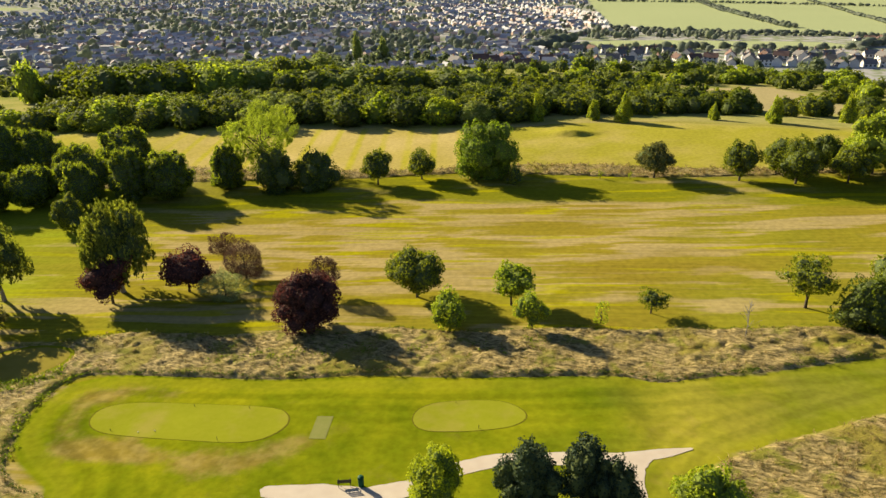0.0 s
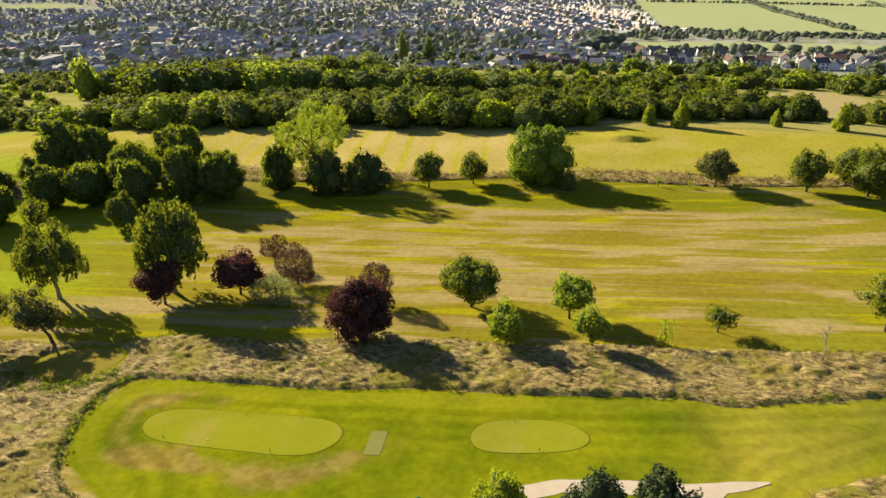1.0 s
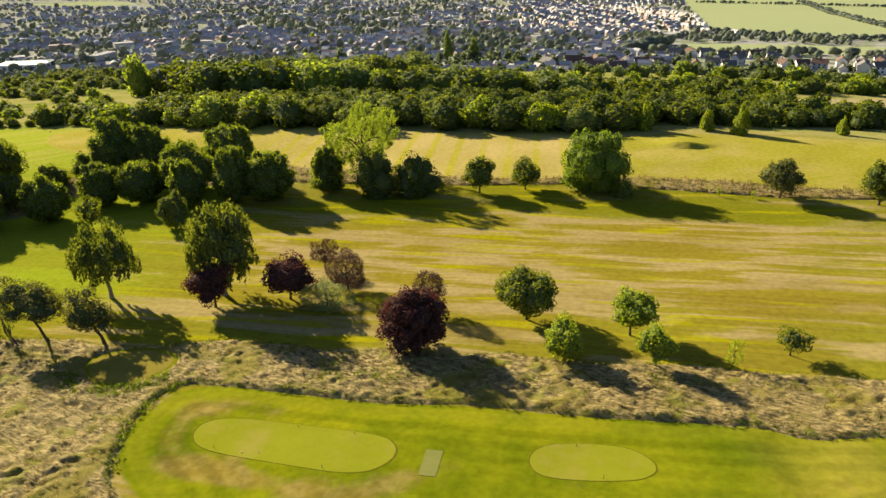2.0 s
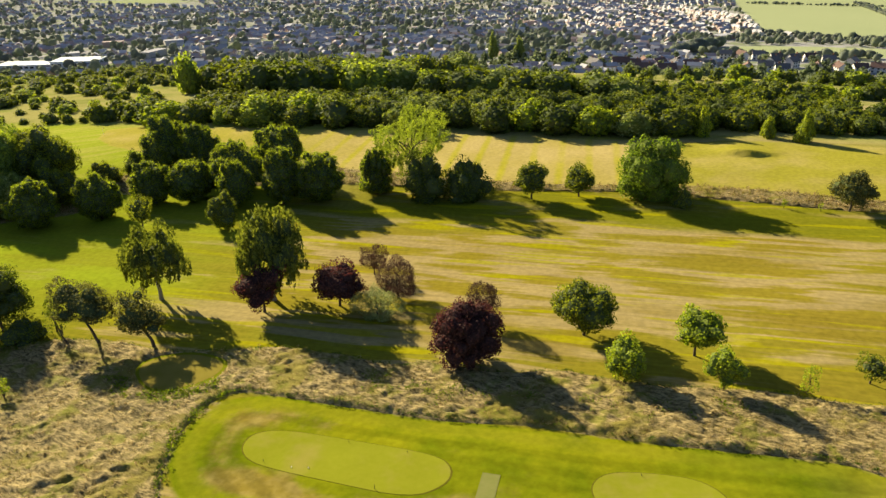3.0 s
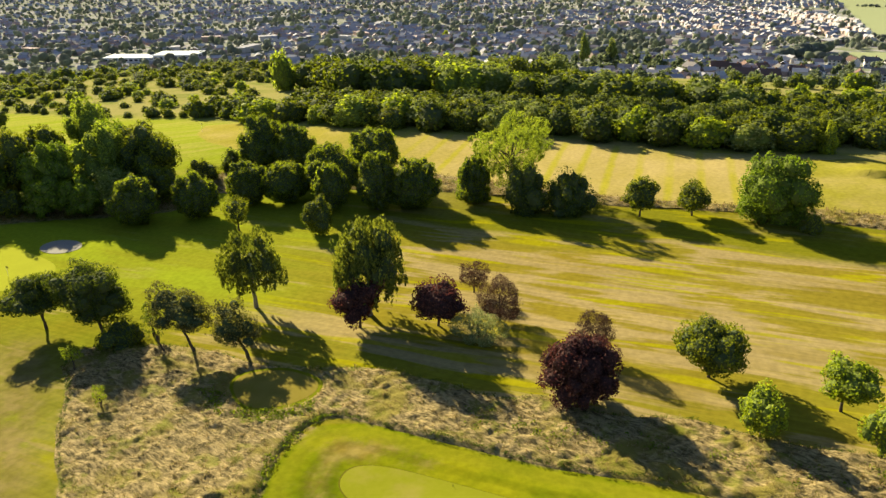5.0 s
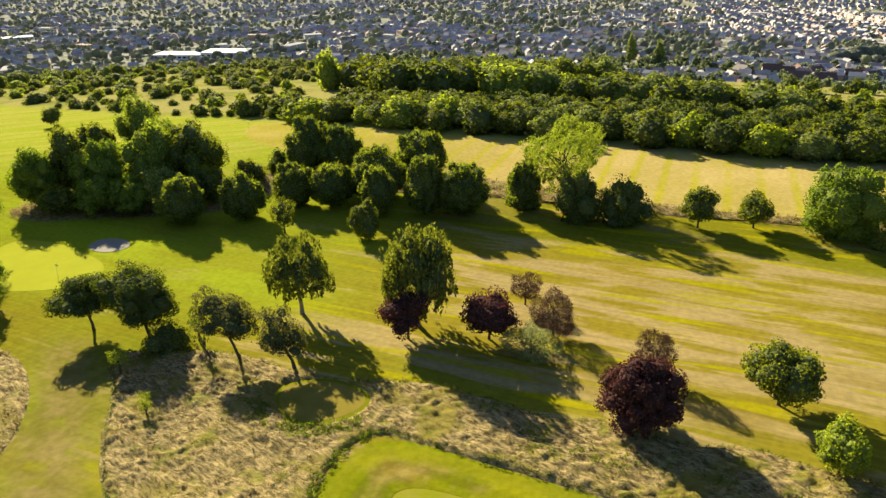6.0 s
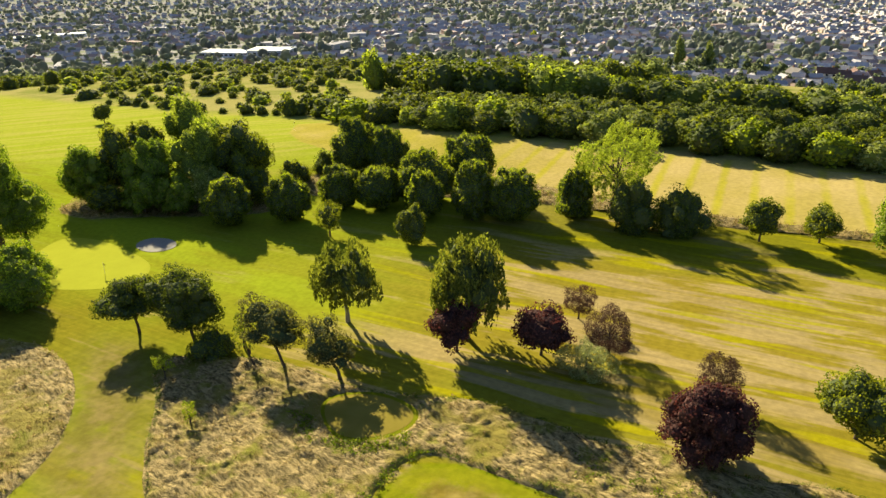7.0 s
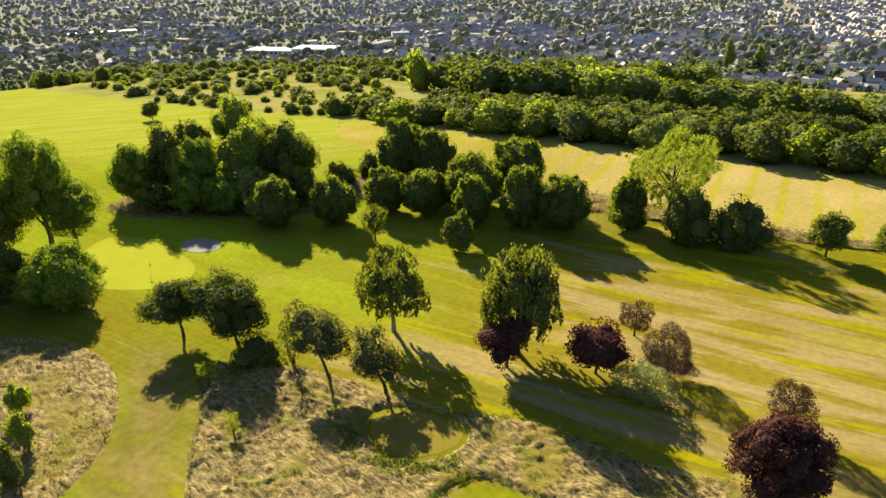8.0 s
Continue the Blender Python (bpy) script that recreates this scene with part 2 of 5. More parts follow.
    c = k.mix(k.step(k.math("ADD", k.attr("pale"), k.math("MULTIPLY", jag, 2)), -3, 3), c, k.mix(k.noise(0.2, 5), (0.27, 0.225, 0.11), (0.35, 0.285, 0.15)))
    c = k.mix(0.35, c, k.mix(k.step(mott, 0.25, 0.75), (0.6, 0.6, 0.6), (1.35, 1.35, 1.3)), "MULTIPLY")
    k.bump(k.noise(2.4, 6, None, 0.7), 0.35, 0.10)
    return k.color(c)


def grass_material(name, a, b, scale=1.2, tan=None):
    k = Nodes(name)
    k.p.inputs["Specular IOR Level"].default_value = 0.0
    c = k.mix(k.noise(scale, 6), a, b)
    if tan:
        c = k.mix(k.math("MULTIPLY", k.step(k.noise(0.16, 5, None, 0.6), 0.48, 0.68), 0.5), c, tan)
    c = k.mix(0.4, c, k.mix(k.noise(0.22, 5), (0.6, 0.6, 0.6), (1.3, 1.3, 1.3)), "MULTIPLY")
    k.bump(k.noise(9, 4), 0.25, 0.02)
    return k.color(c)


def leaf_material(name, dark, light, thin=0.36, spread=0.5, through=(1.9, 1.9, 0.6)):
    """Leaves: colour varies leaf by leaf and tree by tree; some light passes through."""
    k = Nodes(name, 0.75)
    k.p.inputs["Specular IOR Level"].default_value = 0.08
    per_leaf = k.n("ShaderNodeNewGeometry").outputs["Random Per Island"]
    per_tree = k.n("ShaderNodeObjectInfo").outputs["Random"]
    c = k.mix(per_leaf, (*dark[:2], dark[2] * 1.3), (*light[:2], light[2] * 1.3))
    c = k.mix(spread, c, k.mix(per_tree, (0.70, 0.72, 0.70), (1.35, 1.25, 1.0)), "MULTIPLY")
    c = k.mix(0.5, c, k.mix(k.noise(0.9, 3), (0.65, 0.65, 0.65), (1.3, 1.3, 1.3)), "MULTIPLY")
    k.color(c)
    tr = k.n("ShaderNodeBsdfTranslucent", Color=k.mix(1.0, c, through, "MULTIPLY"))
    sh = k.n("ShaderNodeMixShader")
    sh.inputs[0].default_value = thin
    k.to(k.p.outputs[0], sh.inputs[1])
    k.to(tr.outputs[0], sh.inputs[2])
    k.to(sh.outputs[0], k.t.nodes["Material Output"].inputs["Surface"])
    return k.m


def plain_material(name, a, b, scale=2.0, rough=0.8, bump=0.3, metal=0.0, vary=0.0):
    k = Nodes(name, rough)
    k.p.inputs["Metallic"].default_value = metal
    c = k.mix(k.noise(scale, 6), a, b)
    if vary:
        c = k.mix(vary, c, k.mix(k.n("ShaderNodeObjectInfo").outputs["Random"], (0.55, 0.5, 0.5), (1.4, 1.3, 1.3)), "MULTIPLY")
    if bump:
        k.bump(k.noise(scale * 4, 5), bump, 0.03)
    return k.color(c)


def island_material(name, stops, rough=0.8, thin=0.0):
    """One colour out of a ramp for each joined piece."""
    k = Nodes(name, rough)
    ramp = k.n("ShaderNodeValToRGB")
    k.to(k.n("ShaderNodeNewGeometry").outputs["Random Per Island"], ramp.inputs[0])
    ramp.color_ramp.interpolation = "CONSTANT"
    el = ramp.color_ramp.elements
    while len(el) < len(stops):
        el.new(0.5)
    for i, s in enumerate(stops):
        el[i].position = i / len(stops)
        el[i].color = (*s, 1)
    c = k.mix(0.3, ramp.outputs[0], k.mix(k.noise(0.6, 4), (0.6, 0.6, 0.6), (1.3, 1.3, 1.3)), "MULTIPLY")
    if thin:
        sh = k.n("ShaderNodeMixShader")
        sh.inputs[0].default_value = thin
        k.to(k.p.outputs[0], sh.inputs[1])
        k.to(k.n("ShaderNodeBsdfTranslucent", Color=c).outputs[0], sh.inputs[2])
        k.to(sh.outputs[0], k.t.nodes["Material Output"].inputs["Surface"])
    return k.color(c)


M_GROUND = ground_material()
M_GREEN = grass_material("putting_turf", (0.175, 0.192, 0.010), (0.225, 0.225, 0.020), 1.5, (0.27, 0.215, 0.06))
M_GOLF_GREEN = grass_material("golf_green_turf", (0.285, 0.305, 0.028), (0.325, 0.335, 0.035), 1.5)
M_TEE = grass_material("worn_tee_mat", (0.20, 0.19, 0.07), (0.15, 0.165, 0.04), 2.0)
M_TEE_TURF = grass_material("round_tee_turf", (0.17, 0.150, 0.018), (0.25, 0.19, 0.05), 0.5)
M_COLLAR = grass_material("fresh_collar_turf", (0.12, 0.145, 0.006), (0.18, 0.18, 0.012), 0.8)
M_CUT_EDGE = grass_material("cut_turf_edge", (0.085, 0.085, 0.008), (0.13, 0.11, 0.016), 2.0)
M_SAND = plain_material("bunker_sand", (0.20, 0.188, 0.17), (0.28, 0.265, 0.24), 1.5, 0.95)
M_PATH = plain_material("gravel_path", (0.36, 0.295, 0.25), (0.47, 0.40, 0.345), 0.8, 0.95)
M_BARK = plain_material("bark", (0.05, 0.038, 0.026), (0.12, 0.095, 0.07), 3.0, 0.95, 0.8)
M_BIRCH_BARK = plain_material("birch_bark", (0.10, 0.085, 0.07), (0.35, 0.32, 0.28), 2.0, 0.9, 0.6)
M_LEAF = leaf_material("leaf_mid_green", (0.066, 0.084, 0.010), (0.185, 0.213, 0.019), 0.32, 0.5, (2.4, 2.3, 0.6))
M_LEAF_DARK = leaf_material("leaf_dark_green", (0.036, 0.052, 0.009), (0.108, 0.138, 0.017), 0.28, 0.5, (2.6, 2.5, 0.7))
M_LEAF_LIGHT = leaf_material("leaf_light_green", (0.140, 0.190, 0.014), (0.310, 0.350, 0.024), 0.38, 0.3)
M_LEAF_WILLOW = leaf_material("leaf_willow", (0.135, 0.175, 0.022), (0.275, 0.320, 0.044), 0.44, 0.3)
M_LEAF_GREY = leaf_material("leaf_grey_green", (0.115, 0.145, 0.040), (0.245, 0.270, 0.085), 0.35)
M_LEAF_BIRCH = leaf_material("leaf_birch", (0.055, 0.074, 0.014), (0.165, 0.185, 0.030), 0.30, 0.3, (2.2, 2.1, 0.7))
M_LEAF_PURPLE = leaf_material("leaf_purple", (0.050, 0.026, 0.018), (0.145, 0.062, 0.040), 0.28, 0.4, (1.6, 1.0, 1.0))
M_LEAF_BROWN = leaf_material("leaf_rusty", (0.042, 0.027, 0.018), (0.098, 0.060, 0.036), 0.3, 0.4, (1.6, 1.3, 1.0))
M_LEAF_OLIVE = leaf_material("leaf_olive", (0.058, 0.060, 0.021), (0.156, 0.150, 0.046), 0.35)
# town tree leaves greyed and blued, standing in for haze over the valley
M_LEAF_TOWN_HAZED = leaf_material("leaf_town_trees_hazed", (0.102, 0.130, 0.070), (0.210, 0.240, 0.120), 0.40, 0.5, (1.6, 1.6, 1.0))
M_LEAF_MID = leaf_material("leaf_fresh_green", (0.066, 0.105, 0.011), (0.190, 0.258, 0.022), 0.32, 0.5, (2.2, 2.2, 0.6))
M_LEAF_DOME = leaf_material("leaf_clipped_dome", (0.062, 0.086, 0.010), (0.150, 0.182, 0.020), 0.50, 0.3, (2.8, 2.7, 0.7))
M_LEAF_WHITE = leaf_material("leaf_silvery", (0.15, 0.19, 0.050), (0.34, 0.355, 0.13), 0.36, 0.3, (1.5, 1.5, 1.1))
M_LEAF_GOLD = leaf_material("leaf_gold", (0.159, 0.195, 0.012), (0.336, 0.372, 0.021), 0.36, 0.3)
M_LEAF_PINE = leaf_material("needle_dark", (0.014, 0.025, 0.014), (0.046, 0.069, 0.030), 0.12)
# solid crown cores: darker leaf colours that paint the shade between leaves
M_SHADE_CORE = plain_material("shaded_crown_core", (0.052, 0.066, 0.027), (0.100, 0.118, 0.040), 1.2, 0.95, 0.6)
M_SHADE_CORE_PURPLE = plain_material("shaded_purple_core", (0.042, 0.022, 0.020), (0.080, 0.038, 0.034), 1.2, 0.95, 0.6)
M_SHADE_CORE_PALE = plain_material("shaded_pale_core", (0.095, 0.125, 0.024), (0.160, 0.190, 0.036), 1.2, 0.95, 0.6)
M_STRAW = island_material("dry_grass", [(0.33, 0.245, 0.105), (0.24, 0.175, 0.065), (0.41, 0.31, 0.15), (0.17, 0.165, 0.026), (0.28, 0.205, 0.085)], 0.9, 0.6)
M_EDGE_GRASS = island_material("edge_grass", [(0.06, 0.10, 0.01), (0.09, 0.14, 0.015), (0.13, 0.16, 0.02)], 0.9, 0.4)
# distant crowns and hedges: haze is mixed into this pale greyed leaf colour
M_FAR_LEAF_HAZED = island_material("hazed_foliage", [(0.20, 0.225, 0.18), (0.22, 0.25, 0.19), (0.185, 0.205, 0.17), (0.26, 0.29, 0.19), (0.21, 0.225, 0.19)], 0.8, 0.55)


# ---- building helpers ----
def mesh_of(name, verts, faces, material, smooth_shade=False):
    me = bpy.data.meshes.new(name)
    verts = np.asarray(verts, np.float32).reshape(-1, 3)
    faces = np.asarray(faces, np.int32)
    k = faces.shape[1]
    me.vertices.add(len(verts))
    me.vertices.foreach_set("co", verts.ravel())
    me.loops.add(faces.size)
    me.loops.foreach_set("vertex_index", faces.ravel())
    me.polygons.add(len(faces))
    me.polygons.foreach_set("loop_start", np.arange(0, faces.size, k, dtype=np.int32))
    me.polygons.foreach_set("use_smooth", np.full(len(faces), smooth_shade))
    me.update(calc_edges=True)
    me.materials.append(material)
    return me


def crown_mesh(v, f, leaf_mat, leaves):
    """Leaves first, then the solid cores, whose darker colour holds the inner shade."""
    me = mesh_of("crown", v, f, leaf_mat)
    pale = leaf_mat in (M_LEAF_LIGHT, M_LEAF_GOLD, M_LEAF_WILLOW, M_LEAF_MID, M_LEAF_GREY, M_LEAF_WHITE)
    me.materials.append(M_SHADE_CORE_PURPLE if leaf_mat == M_LEAF_PURPLE else M_SHADE_CORE_PALE if pale else M_SHADE_CORE)
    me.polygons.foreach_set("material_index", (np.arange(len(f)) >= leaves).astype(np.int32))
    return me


def child(name, me, parent, label=""):
    ob = new(name, me)
    ob.parent = parent
    return tagged(ob, label)


def part(name, bm, material, parent, label=""):
    me = bpy.data.meshes.new(name)
    bm.to_mesh(me)
    bm.free()
    me.materials.append(material)
    return child(name, me, parent, label)


def empty(name, m, label, category, group=""):
    ob = new(name)
    ob.matrix_basis = m
    return tagged(ob, label, category, group)


def tube(points, radii, sides=7):
    """Vertices and quads of a tapered tube along a line of points."""
    pts = np.asarray(points, float)
    v, f = [], []
    for i, p in enumerate(pts):
        d = pts[min(i + 1, len(pts) - 1)] - pts[max(i - 1, 0)]
        d /= np.linalg.norm(d) + 1e-9
        a = np.cross(d, (0.31, 0.9, 0.2))
        a /= np.linalg.norm(a)
        b = np.cross(d, a)
        for j in range(sides):
            w = 2 * math.pi * j / sides
            v.append(p + radii[i] * (a * math.cos(w) + b * math.sin(w)))
    for i in range(len(pts) - 1):
        for j in range(sides):
            q = (j + 1) % sides
            f.append((i * sides + j, i * sides + q, (i + 1) * sides + q, (i + 1) * sides + j))
    return np.array(v), np.array(f)


def joined(pieces):
    v, f, n = [], [], 0
    for a, b in pieces:
        v.append(a)
        f.append(np.asarray(b) + n)
        n += len(a)
    return np.concatenate(v), np.concatenate(f)


# ---- the land ----
def axis(lo, hi, step, reach, grow=1.13):
    a = list(np.arange(lo, hi + 0.01, step))
    s = step
    while a[-1] < reach:
        s *= grow
        a.append(a[-1] + s)
    s = step
    while a[0] > -reach:
        s *= grow
        a.insert(0, a[0] - s)
    return np.array(a)


GREEN_LONG = [(-40.3, 65.7), (-40, 68.2), (-36.7, 69.2), (-28.1, 68.3), (-19.3, 67), (-17.2, 64.8), (-17.6, 62.2), (-20.7, 60), (-28.3, 61.2), (-36.3, 62.7), (-38.9, 63.8)]
GREEN_SHORT = [(-3.7, 63.6), (-2.9, 65.5), (-0.8, 66.6), (4, 66.7), (7.1, 66), (9.1, 63.4), (7.8, 61.4), (4.2, 60.8), (-1.1, 60.8), (-3.1, 61.6)]


def build_ground():
    gx, gy = axis(-175, 115, 1.0, 5000), axis(32, 235, 1.0, 5000)
    X, Y = np.meshgrid(gx, gy)
    x, y = X.ravel(), Y.ravel()
    z = terrain(x, y)
    near = (x > -175) & (x < 115) & (y > 32) & (y < 235)

    def most(*polys):
        d = np.full(x.shape, -60.0)
        for p in polys:
            d = np.maximum(d, np.where(near, depth_in(x, y, p), -60.0))
        return d

    rough = most(ROUGH_STRIP, ROUGH_WEST, ROUGH_EAST, ROUGH_BAND, ROUGH_COPSE)
    rough = np.minimum(rough, -most(ROUND_TEE))
    # the small scarp in the upper field
    lip = y - 183 + 0.3 * (x - 34) - 0.05 * (x - 34) ** 2
    z += 1.7 * np.exp(-((x - 34) / 5.5) ** 2) * smooth(-1.2, 0.6, lip) * np.exp(-np.maximum(lip, 0) / 6)
    # a low swale across the putting lawn
    fall = x - 19.8 + 0.1 * (y - 62)
    z -= 0.32 * smooth(0, 2.0, fall) * smooth(9, 3, fall) * smooth(55.5, 58, y) * smooth(70, 67, y)
    n1, n2 = len(gy), len(gx)
    i = np.arange(n1 * n2).reshape(n1, n2)
    faces = np.stack([i[:-1, :-1], i[:-1, 1:], i[1:, 1:], i[1:, :-1]], -1).reshape(-1, 4)
    me = mesh_of("ground", np.stack([x, y, z], -1), faces, M_GROUND, True)
    r, side = np.hypot(x, y), np.arctan2(-x, np.maximum(y, 1))
    edge = np.interp(x, [-700, -332, -232, -182, -117, -61, 3, 51, 101, 170, 400], [410, 273, 247, 239, 221, 212, 200, 199, 181, 168, 160])
    masks = {
        "rough": rough, "field": most(DRY_FIELD), "practice": most(PRACTICE),
        "arid": smooth(-95, -45, x) * (0.55 + 0.45 * smooth(88, 104, y)) * (0.75 + 0.25 * (1 - smooth(30, 70, x))),
        "worn": np.exp(-((most(GREEN_LONG) + 2.6) / 2.2) ** 2) * smooth(-26, -40, x) + 0.9 * np.exp(-((most(GREEN_LONG) + 3.0) / 2.0) ** 2) * smooth(64, 59, y),
        "bank": smooth(-1.5, 1.5, y - np.interp(x, [-100, -63, -33, -10, 25, 56, 82, 115], [146, 142.5, 140, 140.5, 134.6, 128.7, 123.4, 117]) + 0.8 * np.sin(x * 0.11)) * smooth(175, 160, y) * (0.35 + 0.65 * smooth(-75, -40, x)),
        "lush": smooth(-52, -90, x) * smooth(88, 106, y),
        "pasture": smooth(138, 175, y) * smooth(-112, -140, x),
        "east": 0.75 * smooth(5, 35, x),
        "track": np.exp(-((x + 77 + (y - 60) * 0.85) / 6.0) ** 2) * smooth(88, 78, y) * smooth(30, 40, y),
        "striped": smooth(22, 4, x) * (0.2 + 0.8 * smooth(-95, -60, x)), "pale": np.where(near | (r < 400), depth_in(x, y, HEATH_PALE), -60.0),
        "slope": np.clip(y - edge, -60, 60),
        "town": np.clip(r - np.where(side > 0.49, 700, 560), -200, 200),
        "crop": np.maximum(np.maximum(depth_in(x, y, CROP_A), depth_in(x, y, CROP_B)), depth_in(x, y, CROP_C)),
    }
    for key, val in masks.items():
        a = me.attributes.new(key, "FLOAT", "POINT")
        a.data.foreach_set("value", val.astype(np.float32))
    ob = new("ground", me)
    return tagged(ob, "mown golf course grass sloping to a wooded valley", "ground", kind="structure")


build_ground()


def drape(name, outline, material, lift, label, category, dish=0.0, kind="structure", rings=7):
    """A flat patch laid over the land: rings of the outline drawn in towards its middle, with a turned-down rim."""
    p = np.array(soften(outline, 2))
    c = p.mean(0)
    n = len(p)
    scales = [1.006, 1.0] + list(np.linspace(0.93, 0.08, rings))
    v, f = [], []
    for k, s in enumerate(scales):
        q = c + (p - c) * s
        z = terrain(q[:, 0], q[:, 1]) + lift - dish * (1 - s * s)
        if k == 0:
            z -= lift + 0.03
        v.append(np.column_stack([q, z]))
    v = np.concatenate(v + [[[c[0], c[1], ground_at(*c) + lift - dish]]])
    for k in range(len(scales) - 1):
        for j in range(n):
            f.append((k * n + j, k * n + (j + 1) % n, (k + 1) * n + (j + 1) % n, (k + 1) * n + j))
    me = mesh_of(name, v, f, material)
    bm = bmesh.new()
    bm.from_mesh(me)
    bm.verts.ensure_lookup_table()
    last, mid = (len(scales) - 1) * n, len(v) - 1
    for j in range(n):
        bm.faces.new([bm.verts[last + j], bm.verts[last + (j + 1) % n], bm.verts[mid]])
    bmesh.ops.recalc_face_normals(bm, faces=bm.faces)
    bm.to_mesh(me)
    bm.free()
    return tagged(new(name, me), label, category, kind=kind)


def grown(poly, k):
    m = np.mean(poly, 0)
    return [tuple(m + (np.array(p) - m) * k) for p in poly]


drape("turf_edge", grown(GREEN_LONG, 1.016), M_CUT_EDGE, 0.012, "dark cut edge round the putting green", "turf edge")
drape("turf_edge", grown(GREEN_SHORT, 1.025), M_CUT_EDGE, 0.012, "dark cut edge round the short putting green", "turf edge")
drape("tee_collar", grown([(-61, 79), (-61.8, 82.4), (-57, 84.9), (-51, 83.4), (-49.8, 80.5), (-52, 76.9), (-56.6, 75)], 1.16), M_COLLAR, 0.015, "fresh green grass ring round the tee", "turf edge")
drape("putting_green", GREEN_LONG, M_GREEN, 0.025, "long closely mown pale green putting green", "putting green")
drape("putting_green", GREEN_SHORT, M_GREEN, 0.025, "short oval closely mown putting green", "putting green")
drape("golf_green", [(-136.8, 97.9), (-144.3, 107.4), (-145.8, 115.4), (-135.4, 116.3), (-121.8, 111.8), (-115.5, 108.4), (-112.5, 102.6), (-116.9, 96.8), (-125.7, 93.8)],
      M_GOLF_GREEN, 0.025, "bright smooth golf green beside a bunker", "golf green")
drape("tee_ground", [(-61, 79), (-61.8, 82.4), (-57, 84.9), (-51, 83.4), (-49.8, 80.5), (-52, 76.9), (-56.6, 75)], M_TEE_TURF, 0.03, "round mown tee cut into the rough", "tee ground")
drape("bunker", [(-128.2, 116.8), (-128.5, 119.4), (-127.1, 121), (-123.6, 121.4), (-120.3, 119.9), (-118.4, 117), (-120.8, 113.8), (-125.6, 114.5)],
      M_SAND, 0.07, "pale grey sand bunker in the shade of trees", "bunker", dish=0.05)


def slab(name, corners, material, height, label, category, kind="structure"):
    bm = bmesh.new()
    lo = [bm.verts.new((x, y, ground_at(x, y) - 0.3)) for x, y in corners]
    hi = [bm.verts.new((x, y, ground_at(x, y) + height)) for x, y in corners]
    n = len(corners)
    bm.faces.new(hi)
    for i in range(n):
        bm.faces.new((lo[i], lo[(i + 1) % n], hi[(i + 1) % n], hi[i]))
    bmesh.ops.recalc_face_normals(bm, faces=bm.faces)
    me = bpy.data.meshes.new(name)
    bm.to_mesh(me)
    bm.free()
    me.materials.append(material)
    return tagged(new(name, me), label, category, kind=kind)


slab("tee_mat", [(-14.5, 60.5), (-12.7, 60.3), (-12.4, 64.4), (-14.2, 64.6)], M_TEE, 0.03, "narrow worn rectangular tee patch on the lawn", "tee mat")


def ribbon(name, line, material, lift, label, category):
    """A path of varying width: rows of (x, y, half width)."""
    rows = []
    for (a, b) in zip(line[:-1], line[1:]):
        for s in np.linspace(0, 1, 6, endpoint=False):
            rows.append([p + (q - p) * s for p, q in zip(a, b)])
    rows.append(list(line[-1]))
    rows = np.array(rows)
    d = np.gradient(rows[:, :2], axis=0)
    d /= np.linalg.norm(d, axis=1)[:, None] + 1e-9
    nrm = np.column_stack([-d[:, 1], d[:, 0]])
    jit = 1 + 0.04 * np.sin(np.arange(len(rows)) * 1.7) + 0.05 * np.sin(np.arange(len(rows)) * 0.6 + 1)
    v = []
    for k, s in enumerate((-1.03, -1, -0.4, 0.4, 1, 1.03)):
        q = rows[:, :2] + nrm * (rows[:, 2] * jit * s)[:, None]
        z = terrain(q[:, 0], q[:, 1]) + (lift if 0 < k < 5 else -0.03)
        v.append(np.column_stack([q, z]))
    m = len(rows)
    f = [(k * m + i, k * m + i + 1, (k + 1) * m + i + 1, (k + 1) * m + i) for k in range(5) for i in range(m - 1)]
    return tagged(new(name, mesh_of(name, np.concatenate(v), f, material)), label, category, kind="structure")


ribbon("path", [(-17.6, 52.0, 0.5), (-17.0, 52.2, 0.95), (-12.0, 51.9, 1.15), (-7.5, 51.2, 1.15), (-3.6, 51.9, 1.1), (1.5, 54.6, 1.0), (5.1, 55.7, 1.0),
                (11.6, 55.4, 0.95), (17.3, 54.9, 0.95), (22.0, 55.6, 0.6), (24.4, 56.1, 0.15)], M_PATH, 0.03, "pale pinkish gravel path across the lawn", "path")
ribbon("path", [(18.6, 55.3, 1.5), (17.9, 53.6, 1.2), (17.5, 51.5, 0.8), (17.4, 49, 0.75), (17.6, 44, 0.8), (18, 38, 0.9)], M_PATH, 0.034, "pale gravel side path leading off", "path")


# ---- trees ----
def ball_template(cuts):
    """A coarse quad sphere."""
    v, f, seen = [], [], {}

    def key(p):
        k = tuple(np.round(p, 5))
        if k not in seen:
            seen[k] = len(v)
            v.append(np.array(p) / np.linalg.norm(p))
        return seen[k]

    s = np.linspace(-1, 1, cuts)
    for ax in range(3):
        for side in (-1, 1):
            for i in range(cuts - 1):
                for j in range(cuts - 1):
                    q = []
                    for a, b in ((0, 0), (1, 0), (1, 1), (0, 1)):
                        p = [0, 0, 0]
                        p[ax], p[(ax + 1) % 3], p[(ax + 2) % 3] = side, s[i + a] * side, s[j + b]
                        q.append(key(p))
                    f.append(q)
    return np.array(v), np.array(f)


BALL_V, BALL_F = ball_template(4)
ROUND_V, ROUND_F = ball_template(11)
SMALL_V, SMALL_F = ball_template(3)
MEDIUM_V, MEDIUM_F = ball_template(5)


def unit(a):
    return a / (np.linalg.norm(a, axis=-1, keepdims=True) + 1e-9)


